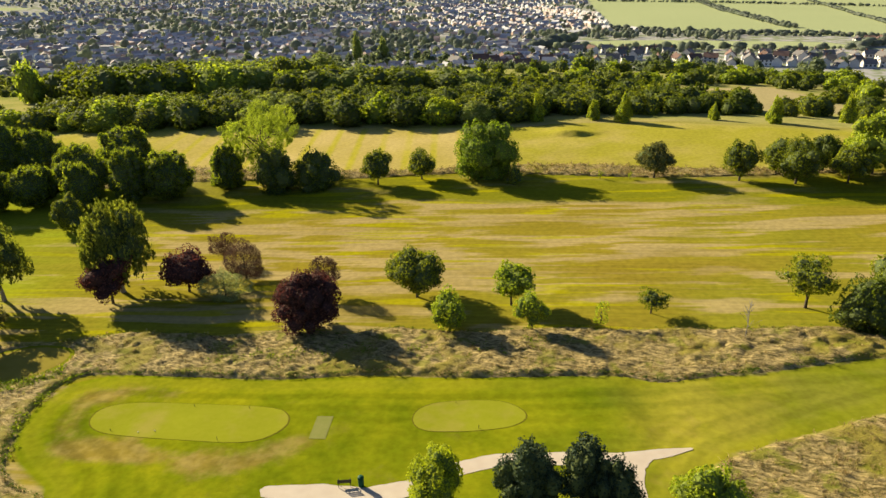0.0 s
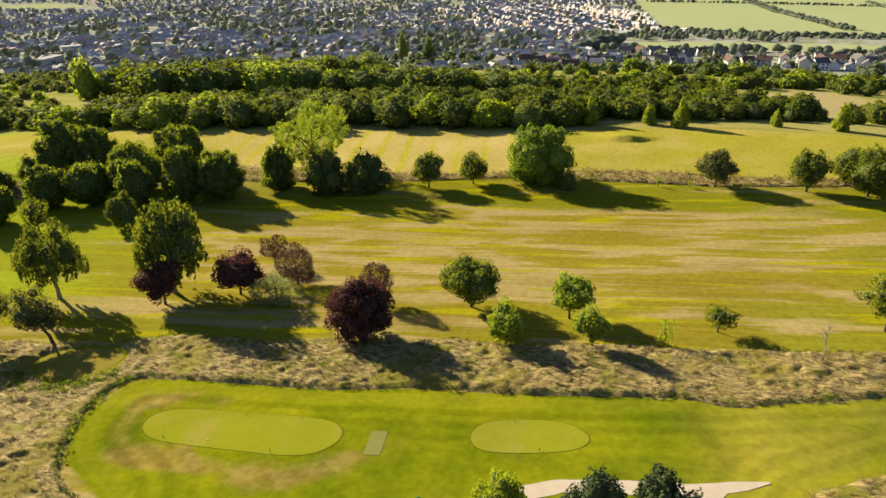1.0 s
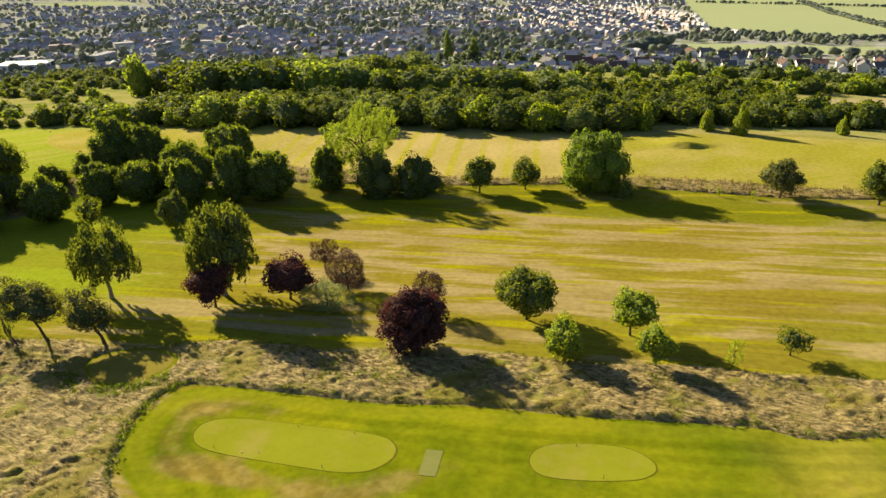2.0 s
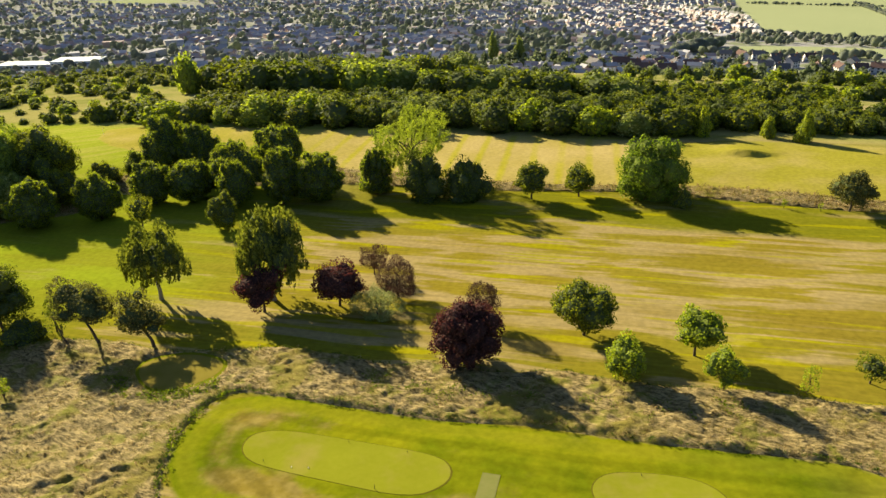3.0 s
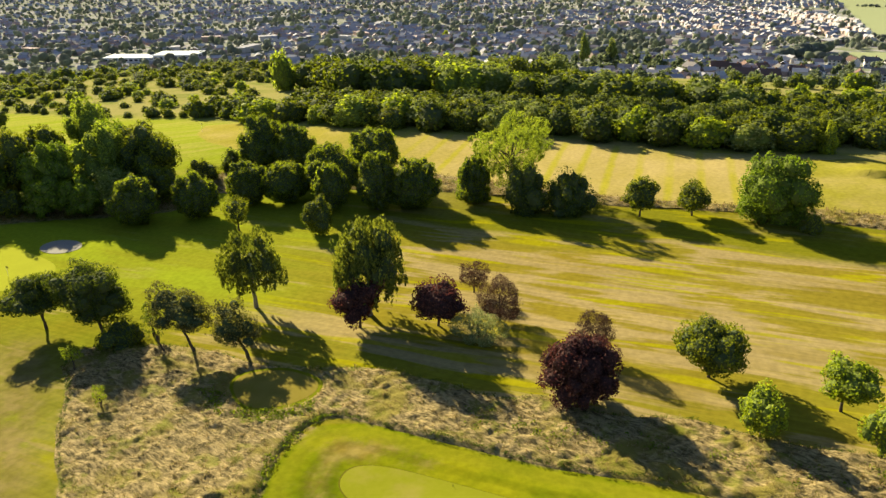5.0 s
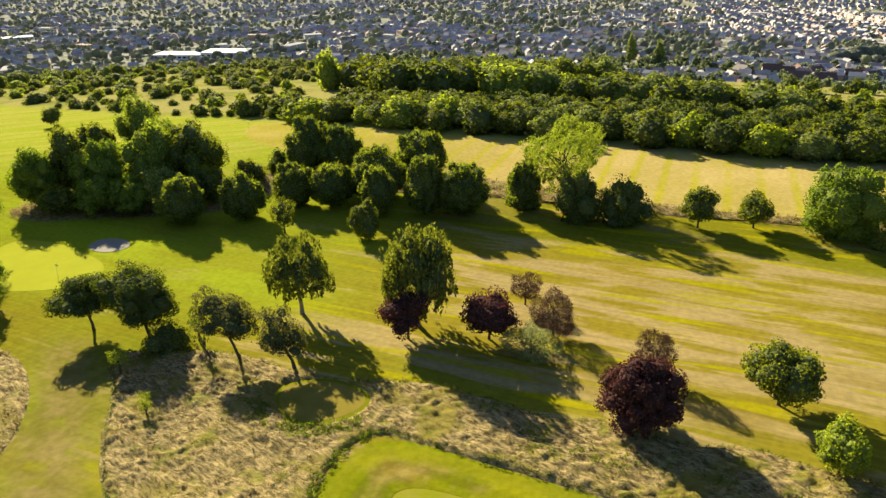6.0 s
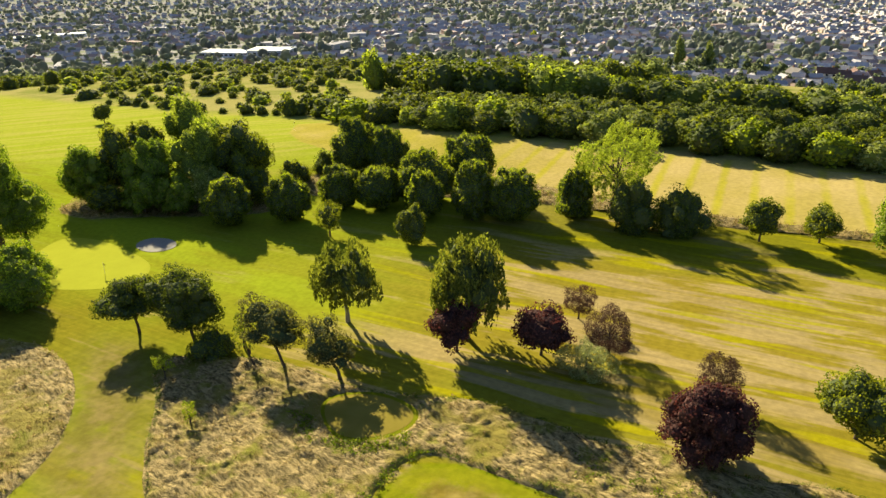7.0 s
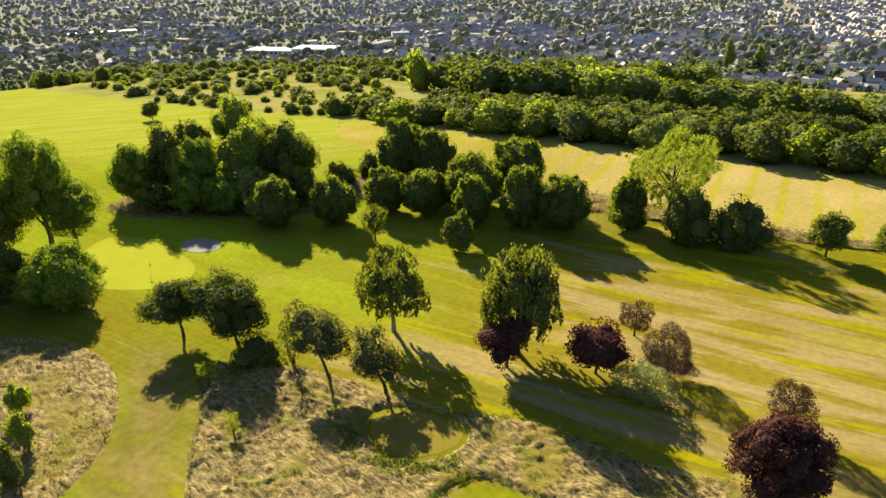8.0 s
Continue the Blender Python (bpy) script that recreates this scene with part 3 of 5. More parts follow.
def leaves_at(rng, p, nrm, size, droop=0.0, wild=0.9):
    """Folded diamond leaf clumps at the points p."""
    m = len(p)
    n = unit(nrm + wild * rng.normal(size=(m, 3)))
    t = unit(np.cross(n, rng.normal(size=(m, 3))))
    if droop:
        t = unit(t * (1 - droop) + np.array([0, 0, -1.0]) * droop)
        n = unit(np.cross(t, np.cross(n, t)))
    b = np.cross(n, t)
    s = size * rng.uniform(0.6, 1.35, (m, 1))
    long = 1 + 1.2 * droop
    v = np.stack([p - t * s * 0.5 * long, p + b * s * 0.42 - n * s * 0.14, p + t * s * 0.5 * long, p - b * s * 0.42 - n * s * 0.14], 1).reshape(-1, 3)
    return v, np.arange(4 * m).reshape(m, 4)


def crown_shape(rng, r, z0, z1, lobes=12, lobe=0.45, leaf=0.42, dens=1.5, taper=0.0, droop=0.0, core=0.80, lean=(0, 0), middle=0.72, ragged=0.14, wide_at=0.42, knobs=6, uneven=1.0, fine=True, wild=0.42, hang=0.0):
    """A crown of leaf clumps over overlapping lobes. Returns verts, quads, lobe centres, number of leaf quads."""
    hz = (z1 - z0) / 2
    g = np.arange(lobes) + 0.5
    ph, th = np.arccos(1 - 2 * g / lobes), math.pi * (1 + 5 ** 0.5) * g + rng.uniform(0, 6)
    d = np.column_stack([np.cos(th) * np.sin(ph), np.sin(th) * np.sin(ph), np.cos(ph)])
    d = unit(d + rng.normal(size=d.shape) * 0.25)
    size = lobe * rng.uniform(0.72, 1.25, lobes)
    cen = d * (1.02 - size)[:, None] * rng.uniform(0.88, 1.06, (lobes, 1))
    sub = unit(rng.normal(size=(lobes, knobs, 3)) + d[:, None, :] * 0.9)
    small = size[:, None] * rng.uniform(0.30, 0.58, (lobes, knobs))
    knob = (cen[:, None, :] + sub * (size[:, None] * 1.06 - small * 0.45)[..., None]).reshape(-1, 3)
    main = lobes
    cen = np.vstack([cen, knob, [[0, 0, 0]]])
    size = np.concatenate([size, small.ravel(), [middle]])

    w1, w2, w3, w4 = rng.uniform(0, 6.3, 4)
    odd = rng.uniform(0.5, 1.0) * uneven

    def shaped(u):
        h = np.clip((u[:, 2] + 1) / 2, 0, 1)
        k = 1 - taper * h
        th = np.arctan2(u[:, 1], u[:, 0])
        k = k * (1 + odd * (0.16 * np.sin(2 * th + w1 + 2.0 * h) + 0.12 * np.sin(3 * th + w2 - 4 * h) + 0.08 * np.sin(7 * h + w3)))
        u = u + odd * np.column_stack([0.14 * np.sin(4.2 * h + w4), 0.14 * np.sin(3.6 * h + w2), 0.10 * np.sin(2 * th + w3)])
        z = z0 + (z1 - z0) * np.where(u[:, 2] < 0, wide_at * (1 + u[:, 2]), wide_at + (1 - wide_at) * u[:, 2])
        return np.column_stack([u[:, 0] * r * k + lean[0] * h, u[:, 1] * r * k + lean[1] * h, z])

    area = 4 * math.pi * (r * r + 2 * r * hz) / 3
    total = int(dens * area / (leaf * leaf * 0.42))
    w = size ** 2
    w[:main] *= 0.55
    who = rng.choice(len(cen), total, p=w / w.sum())
    dr = unit(rng.normal(size=(total, 3)))
    pos = cen[who] + dr * (size[who] * rng.normal(0.98, ragged * 0.6, total))[:, None]
    keep = np.ones(total, bool)
    for i in range(len(cen)):
        keep &= (who == i) | (np.linalg.norm(pos - cen[i], axis=1) > size[i] * 0.78)
    keep &= np.linalg.norm(pos, axis=1) < 1.24
    pos, dr = pos[keep], dr[keep]
    if hang:
        # leaves strung along hanging twigs
        roots = np.flatnonzero((np.linalg.norm(pos, axis=1) > 0.62) & (pos[:, 2] > -0.75))
        roots = rng.choice(roots, lobes * 11)
        on = rng.random(len(pos)) < 0.62
        who = rng.integers(0, len(roots), on.sum())
        run = hang * rng.uniform(0.4, 1.3, len(roots))[who]
        pos[on] = pos[roots[who]] * np.array([1.03, 1.03, 1.0]) + rng.normal(size=(on.sum(), 3)) * 0.022
        pos[on, 2] -= run * rng.random(on.sum())
    v, f = leaves_at(rng, shaped(pos), dr, leaf, droop, wild)
    pieces = [(v, f)]
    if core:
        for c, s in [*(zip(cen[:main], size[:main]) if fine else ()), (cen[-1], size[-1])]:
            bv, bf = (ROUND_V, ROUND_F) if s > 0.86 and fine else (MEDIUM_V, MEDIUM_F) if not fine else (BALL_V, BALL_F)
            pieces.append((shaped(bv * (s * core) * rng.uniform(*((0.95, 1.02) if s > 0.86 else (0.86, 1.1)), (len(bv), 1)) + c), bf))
    leaves = len(f)
    v, f = joined(pieces)
    return v, f, shaped(cen[:main]), leaves


def trunk_shape(rng, h, base, tops, lean=(0, 0), fork=0.35):
    """A tapered, slightly crooked trunk with limbs up to some of the crown's lobes."""
    n = 6
    top = np.array([lean[0] * 0.55, lean[1] * 0.55, h * 0.62])
    pts = np.array([top * s for s in np.linspace(0, 1, n)])
    pts[:, 0] += lean[0] * 0.12 * np.sin(np.linspace(0, math.pi, n))
    pts[1:, :2] += rng.normal(size=(n - 1, 2)) * 0.022 * h * 0.5
    pts[0, 2] = -0.35
    rad = base * np.array([1.35, 1.0, 0.86, 0.7, 0.52, 0.3])
    pieces = [tube(pts, rad, 8)]
    for c in tops:
        s = rng.uniform(fork, 0.8)
        a = pts[0] + (top - pts[0]) * s
        b = a + (np.asarray(c) - a) * 0.5 + np.array([0, 0, 0.03 * h])
        pieces.append(tube([a, b, np.asarray(c)], [base * 0.42, base * 0.28, base * 0.1], 5))
    return joined(pieces)


TREE_COUNT = [0]


def tree(name, x, y, h, r, leaf_mat, label, category="tree", bark=None, z0=0.24, lobes=12, lobe=0.45, leaf=0.42, dens=1.5, taper=0.0, droop=0.0,
         core=0.78, lean=(0, 0), middle=0.72, trunk=None, limbs=6, group="", turn=0.0, ragged=0.2, wide_at=0.42, uneven=1.0, wild=0.42, hang=0.0):
    TREE_COUNT[0] += 1
    leaf *= 0.72
    rng = np.random.default_rng(100 + TREE_COUNT[0])
    ob = empty(name, pose(x, y, ground_at(x, y), 0, 0, turn), label, category, group)
    v, f, cen, leaves = crown_shape(rng, r, z0 * h, h, lobes, lobe, leaf, dens, taper, droop, core, lean, middle, ragged, wide_at, 6, uneven, True, wild, hang)
    base = trunk or max(0.05, 0.021 * h + 0.02)
    order = rng.permutation(len(cen))[:limbs]
    tv, tf = trunk_shape(rng, h, base, cen[order], lean, max(0.3, z0))
    child("trunk", mesh_of("trunk", tv, tf, bark or M_BARK, True), ob)
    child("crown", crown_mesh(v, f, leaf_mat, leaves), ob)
    return ob


# along the rough
tree("maple_tree", -4.0, 95.0, 7.9, 4.5, M_LEAF, "round-crowned green tree on mown grass", z0=0.18, lobes=22, lobe=0.33, leaf=0.40, dens=1.8, ragged=0.14, uneven=0.3)
tree("maple_tree", 9.8, 90.8, 6.7, 3.1, M_LEAF_LIGHT, "young light green tree beside the rough", z0=0.25, lobes=13, lobe=0.4, leaf=0.42)
tree("lime_tree", 0.7, 83.9, 6.2, 2.5, M_LEAF_LIGHT, "bushy yellow-green young tree at the rough's edge", z0=0.08, lobes=13, lobe=0.42, leaf=0.42)
tree("lime_tree", 11.6, 82.3, 6.0, 2.1, M_LEAF_LIGHT, "slim yellow-green young tree in the rough", z0=0.2, lobes=11, lobe=0.42, leaf=0.36, dens=1.2)
tree("sapling", 21.0, 83.0, 3.8, 1.25, M_LEAF_LIGHT, "thin pale green sapling at the rough's edge", z0=0.1, lobes=7, lobe=0.4, leaf=0.28, dens=0.6, core=0, limbs=5)
tree("apple_tree", 28.6, 86.1, 3.8, 2.4, M_LEAF, "small spreading open-crowned tree on the fairway", z0=0.35, lobes=9, lobe=0.42, leaf=0.3, dens=0.9, core=0.5)
tree("ash_tree", 49.6, 85.6, 8.1, 3.7, M_LEAF, "open green tree with a forked trunk", z0=0.28, lobes=11, lobe=0.42, leaf=0.42, dens=1.2, core=0.55)
tree("sycamore_tree", 54.8, 79.3, 8.0, 4.0, M_LEAF_DARK, "dark bushy tree where the rough ends", z0=-0.06, wide_at=0.36, lobes=14, lobe=0.42, leaf=0.5)
tree("sycamore_tree", 59.8, 83.5, 9.5, 3.9, M_LEAF, "tall green tree behind a dark bush", z0=0.1, lobes=13, lobe=0.42, leaf=0.5)
tree("copper_beech", -19.1, 85.8, 8.9, 5.0, M_LEAF_PURPLE, "large purple-leaved copper beech beside the rough", z0=0.05, wide_at=0.42, lobes=30, lobe=0.28, leaf=0.38, taper=0.18, dens=1.7, ragged=0.28, uneven=0.4, lean=(0.8, 0.3))
tree("plum_tree", -18.0, 97.5, 6.0, 2.4, M_LEAF_BROWN, "small thin brownish-purple tree behind the copper beech", z0=0.3, lobes=12, lobe=0.38, leaf=0.17, dens=1.7, core=0, ragged=0.5, uneven=0.9)
tree("purple_plum", -40.5, 101.0, 7.4, 3.9, M_LEAF_PURPLE, "round dark purple-leaved tree", z0=0.2, lobes=13, lobe=0.42, leaf=0.42)
tree("purple_plum", -51.5, 98.1, 7.6, 3.5, M_LEAF_PURPLE, "reddish-purple tree in front of a tall birch", z0=0.18, lobes=13, lobe=0.42, leaf=0.42)
tree("birch_tree", -51.6, 102.4, 15.4, 5.3, M_LEAF_BIRCH, "tall dense weeping birch with hanging foliage", bark=M_BIRCH_BARK, z0=0.16, lobes=18, lobe=0.38, leaf=0.42, droop=0.65, dens=1.6, wide_at=0.5, ragged=0.24, hang=0.34, core=0.6, uneven=0.6)
tree("birch_tree", -70.1, 100.8, 13.3, 5.2, M_LEAF_BIRCH, "weeping birch with open hanging branches", bark=M_BIRCH_BARK, z0=0.26, lobes=14, lobe=0.36, leaf=0.4, droop=0.65, dens=1.15, core=0.5, taper=0.12, wide_at=0.45, middle=0.5, ragged=0.28, hang=0.42, uneven=0.7)
tree("thorn_tree", -38.2, 113.0, 5.2, 2.4, M_LEAF_BROWN, "small rusty-brown thin-leaved tree", z0=0.3, lobes=12, lobe=0.38, leaf=0.17, dens=1.7, core=0, ragged=0.5, uneven=0.9)
tree("thorn_tree", -32.2, 104.6, 6.6, 3.2, M_LEAF_BROWN, "brownish open-crowned small tree", z0=0.12, lobes=13, lobe=0.38, leaf=0.17, dens=1.7, core=0, ragged=0.45, uneven=0.9)
tree("shrub", -33.9, 98.4, 4.6, 3.4, M_LEAF_WHITE, "pale silvery flowering shrub among purple trees", "shrub", z0=-0.1, wide_at=0.36, lobes=17, lobe=0.34, leaf=0.24, dens=1.9, core=0, limbs=8, ragged=0.34)
tree("hawthorn_tree", -87.2, 87.5, 11.2, 5.0, M_LEAF_DARK, "leaning dark hawthorn with a bare curved trunk", z0=0.22, wide_at=0.4, lobes=18, lobe=0.34, leaf=0.36, lean=(-3.0, 1.0), trunk=0.24, dens=1.7, uneven=1.1, ragged=0.26)
tree("hawthorn_tree", -97.7, 87.3, 9.0, 4.6, M_LEAF_DARK, "dark spreading hawthorn with a short trunk", z0=0.34, lobes=18, lobe=0.34, leaf=0.36, dens=1.7, uneven=1.1, ragged=0.26)
tree("hawthorn_tree", -70.4, 85.6, 9.3, 4.3, M_LEAF_OLIVE, "leaning hawthorn with a thin brownish crown", z0=0.48, wide_at=0.3, lobes=13, lobe=0.36, leaf=0.32, lean=(-4.0, 1.0), trunk=0.22, dens=1.5, core=0.6, uneven=0.5)
tree("hawthorn_tree", -62.7, 86.2, 8.0, 3.7, M_LEAF_OLIVE, "crooked leaning hawthorn with a sparse crown", z0=0.36, wide_at=0.32, lobes=12, lobe=0.36, leaf=0.36, lean=(-3.4, 0.8), trunk=0.22, dens=1.3, core=0.6, ragged=0.3)
tree("shrub", -82.8, 86.3, 3.6, 3.6, M_LEAF, "low dark shrub at the edge of the rough", "shrub", z0=-0.15, wide_at=0.36, lobes=10, lobe=0.45, leaf=0.34, dens=1.2, limbs=3)
tree("sapling", -83.6, 77.7, 4.2, 1.1, M_LEAF_LIGHT, "slender bright green sapling in the rough", z0=0.35, lobes=7, lobe=0.42, leaf=0.27, dens=0.9, core=0)
tree("sapling", -73.4, 70.9, 3.5, 0.85, M_LEAF_LIGHT, "small bright green sapling standing in dry grass", z0=0.3, lobes=6, lobe=0.42, leaf=0.25, dens=0.9, core=0)
tree("sapling", -74.6, 84.8, 5.6, 1.2, M_LEAF_DARK, "thin leaning dark sapling", z0=0.55, lobes=6, lobe=0.42, leaf=0.3, dens=0.8, core=0, lean=(-2.6, 0))
tree("sapling", -80.0, 89.0, 5.4, 1.3, M_LEAF_DARK, "dark leafy sapling on a very thin stem", z0=0.5, lobes=5, lobe=0.45, leaf=0.4, dens=0.8, core=0)
tree("sapling", -99.5, 63.6, 4.6, 1.6, M_LEAF_LIGHT, "bushy bright green sapling in the western rough", z0=0.1, lobes=8, lobe=0.45, leaf=0.32, dens=1.1)
tree("sapling", -92.3, 59.0, 5.2, 1.45, M_LEAF_LIGHT, "upright green sapling in the western rough", z0=0.1, lobes=8, lobe=0.45, leaf=0.32, dens=1.1)
tree("sapling", -88.0, 54.6, 5.6, 1.4, M_LEAF, "dark green sapling in the western rough", z0=0.1, lobes=8, lobe=0.45, leaf=0.32, dens=1.1)
# by the gravel path
tree("golden_conifer", -1.1, 48.6, 7.2, 2.9, M_LEAF_GOLD, "golden-yellow rounded conifer beside the path", z0=-0.06, wide_at=0.36, lobes=30, lobe=0.26, leaf=0.28, dens=2.0, uneven=0.3, taper=0.12)
tree("pine_tree", 7.1, 48.1, 7.9, 3.0, M_LEAF_PINE, "dark blue-green pine by the gravel path", z0=0.03, lobes=24, lobe=0.30, leaf=0.3, dens=1.8, taper=0.05, ragged=0.24, uneven=0.4)
tree("pine_tree", 12.0, 48.4, 7.6, 2.2, M_LEAF_PINE, "narrow dark pine by the gravel path", z0=0.14, lobes=18, lobe=0.34, leaf=0.28, dens=1.6, ragged=0.24, uneven=0.5)
tree("pine_tree", 14.4, 47.0, 6.6, 2.35, M_LEAF_PINE, "short dark pine leaning against its neighbour", z0=0.03, lobes=18, lobe=0.34, leaf=0.28, dens=1.6, taper=0.05, ragged=0.24, uneven=0.5)
tree("laurel_bush", 23.1, 46.5, 4.9, 3.2, M_LEAF_LIGHT, "bright glossy green laurel bush", "shrub", z0=-0.15, wide_at=0.36, lobes=18, lobe=0.36, leaf=0.4, dens=2.0, limbs=3)
# the row across the course
ROW = "row of trees across the course"
for x, y, h, r, m, lab in [(-14.3, 152.2, 8.0, 3.7, M_LEAF, "egg-shaped green tree in a row"), (-4.5, 154.2, 7.2, 3.6, M_LEAF, "small egg-shaped tree in a row"),
                           (45.7, 146.3, 8.0, 4.2, M_LEAF_OLIVE, "brownish-green round tree beside dry rough"), (62.2, 141.5, 8.8, 3.7, M_LEAF, "round-headed tree on a clear stem"),
                           (71.0, 144.4, 8.0, 3.5, M_LEAF, "green tree in a small group"), (72.3, 137.9, 9.6, 4.7, M_LEAF, "broad green tree in a small group"),
                           (80.6, 143.9, 8.6, 3.5, M_LEAF_DARK, "dark tree in a small group"), (82.0, 136.3, 7.6, 4.5, M_LEAF, "low bushy tree in a small group")]:
    tree("field_maple", x, y, h, r, m, lab, z0=0.14, lobes=14, lobe=0.4, leaf=0.5, dens=1.5, taper=0.1, wide_at=0.45, group=ROW, uneven=0.45)
tree("horse_chestnut", 9.8, 154.4, 13.4, 7.2, M_LEAF_MID, "large full-crowned bright green tree", z0=-0.1, wide_at=0.42, lobes=28, lobe=0.30, leaf=0.5, dens=1.7, uneven=0.35)
tree("shrub", 15.7, 148.0, 4.5, 1.9, M_LEAF, "small shrub beside the large tree", "shrub", z0=-0.15, wide_at=0.36, lobes=9, lobe=0.45, leaf=0.4, limbs=3)
tree("oak_tree", 89.5, 141.5, 13.5, 7.6, M_LEAF_LIGHT, "big broad bright green oak", z0=0.08, lobes=22, lobe=0.36, leaf=0.68, dens=1.6)
tree("oak_tree", 96.0, 137.0, 11.5, 6.0, M_LEAF, "broad green oak in a group", z0=0.06, lobes=18, lobe=0.38, leaf=0.62, dens=1.5)
tree("willow_tree", -43.2, 163.7, 18.6, 8.6, M_LEAF_WILLOW, "tall airy pale green willow above the row", z0=0.14, lobes=26, lobe=0.27, leaf=0.34, dens=1.2, droop=0.35, core=0.0, middle=0.3, ragged=0.3, lean=(2.0, 0), hang=0.12, wide_at=0.42, limbs=14, trunk=0.42)
tree("holm_oak", -49.3, 156.6, 10.9, 4.9, M_LEAF_DOME, "dense dark upright tree beside the willow", z0=-0.02, wide_at=0.34, lobes=40, lobe=0.2, leaf=0.5, dens=1.6, taper=0.28, middle=0.86, core=0.86, ragged=0.14, uneven=0.15, wild=0.5, group=ROW)
tree("holm_oak", -37.0, 151.9, 10.2, 4.8, M_LEAF_DARK, "dark broad bush under the willow", z0=-0.15, wide_at=0.36, lobes=14, lobe=0.4, leaf=0.55, group=ROW)
tree("holm_oak", -28.4, 153.3, 8.8, 4.9, M_LEAF_DARK, "low dark spreading bush in the row", z0=-0.15, wide_at=0.36, lobes=14, lobe=0.4, leaf=0.55, group=ROW)
DOMES = "dense dome-shaped trees"
for x, y, h, r in [(-107.4, 170.5, 15.6, 6.2), (-98.3, 169.5, 14.0, 5.4), (-76.7, 167.5, 14.5, 6.0), (-99.6, 148.6, 10.8, 4.5), (-90.9, 150.3, 10.7, 4.7),
                   (-82.8, 156.5, 12.8, 6.4), (-78.3, 146.8, 11.8, 3.8), (-68.5, 149.2, 14.2, 4.0), (-61.0, 151.0, 11.9, 5.5), (-117.2, 132.4, 10.8, 4.7), (-106.1, 138.6, 11.0, 4.5)]:
    tree("holm_oak", x, y, h * 0.95, r * 1.08, M_LEAF_DOME, "dense dark dome-shaped tree" if h < 12 else "tall dense dome-shaped green tree", z0=0.0, lobes=46, lobe=0.19,
         leaf=0.50, dens=1.6, middle=0.88, core=0.86, limbs=3, group=DOMES, wide_at=0.40, ragged=0.14, uneven=0.14, wild=0.5)
tree("shrub", -116.1, 169.0, 6.2, 3.2, M_LEAF_DARK, "dark shrub behind dome-shaped trees", "shrub", z0=-0.15, wide_at=0.36, leaf=0.5, limbs=3)
tree("shrub", -119.2, 160.5, 6.4, 3.6, M_LEAF, "shrub beside a bare sandy gap", "shrub", z0=-0.15, wide_at=0.36, leaf=0.5, limbs=3)
tree("shrub", -75.3, 134.3, 7.4, 3.3, M_LEAF, "green shrubby tree before the dark row", "shrub", z0=0.05, lobes=13, leaf=0.42, dens=1.3)
tree("shrub", -92.3, 132.1, 7.2, 3.1, M_LEAF, "small open tree before the dark row", "shrub", z0=0.2, lobes=10, leaf=0.38, dens=1.0, core=0.5)
# the copse by the bunker and the tall pair to its west
COPSE = "copse beside the bunker"
for x, y, h, r, m in [(-158.6, 133.7, 13.6, 5.2, M_LEAF_MID), (-155.4, 141.2, 16.6, 6.2, M_LEAF), (-155.0, 149.0, 16.4, 6.0, M_LEAF), (-146.0, 140.2, 14.6, 6.6, M_LEAF_MID),
                      (-151.8, 160.3, 19.6, 7.0, M_LEAF_WILLOW), (-136.1, 146.3, 16.8, 6.4, M_LEAF_WILLOW), (-129.5, 152.8, 17.5, 7.0, M_LEAF), (-141.0, 155.0, 17.0, 6.5, M_LEAF_MID),
                      (-133.3, 135.0, 9.0, 4.6, M_LEAF_MID), (-126.1, 138.0, 10.0, 4.6, M_LEAF_GREY), (-140.5, 132.0, 8.4, 4.6, M_LEAF_MID), (-149.5, 130.5, 6.6, 4.2, M_LEAF), (-121.0, 145.5, 9.5, 4.6, M_LEAF)]:
    tree("woodland_tree", x, y, h, r, m, "tall shaded tree in a copse by the bunker", z0=0.03, lobes=24, lobe=0.30, leaf=0.6, dens=1.25, droop=0.25, core=0.80, middle=0.66, ragged=0.22, group=COPSE, uneven=0.7)
tree("poplar_tree", -150.0, 104.6, 22.8, 6.6, M_LEAF_MID, "tall open-branched green tree on a bare trunk", z0=0.24, wide_at=0.5, lobes=30, lobe=0.28, leaf=0.42, dens=1.7, core=0.6, middle=0.55, ragged=0.30, trunk=0.46, uneven=0.5, droop=0.2, limbs=12)
tree("poplar_tree", -157.8, 99.0, 18.5, 6.6, M_LEAF, "tall dark leafy tree beside the green", z0=0.08, lobes=24, lobe=0.32, leaf=0.46, dens=1.6, core=0.78, ragged=0.24, uneven=0.6)
tree("poplar_tree", -144.6, 106.2, 15.0, 5.2, M_LEAF_MID, "lower leafy tree beneath the tall pair", z0=0.24, lobes=18, lobe=0.34, leaf=0.42, dens=1.5, core=0.6, ragged=0.28, uneven=0.7)
tree("sycamore_tree", -124.5, 88.6, 10.6, 6.6, M_LEAF_MID, "broad low leafy tree before the golf green", z0=-0.02, wide_at=0.46, lobes=26, lobe=0.30, leaf=0.46, dens=1.5, ragged=0.26, uneven=0.7, droop=0.2)
tree("sycamore_tree", -136.0, 82.5, 11.5, 6.2, M_LEAF, "dark leafy tree shaded by taller neighbours", z0=-0.02, wide_at=0.44, lobes=22, lobe=0.32, leaf=0.46, dens=1.5, ragged=0.24, uneven=0.7)
tree("lone_tree", -244.4, 217.0, 7.4, 3.5, M_LEAF_DARK, "single small round tree on the open field", z0=0.15, leaf=0.5)
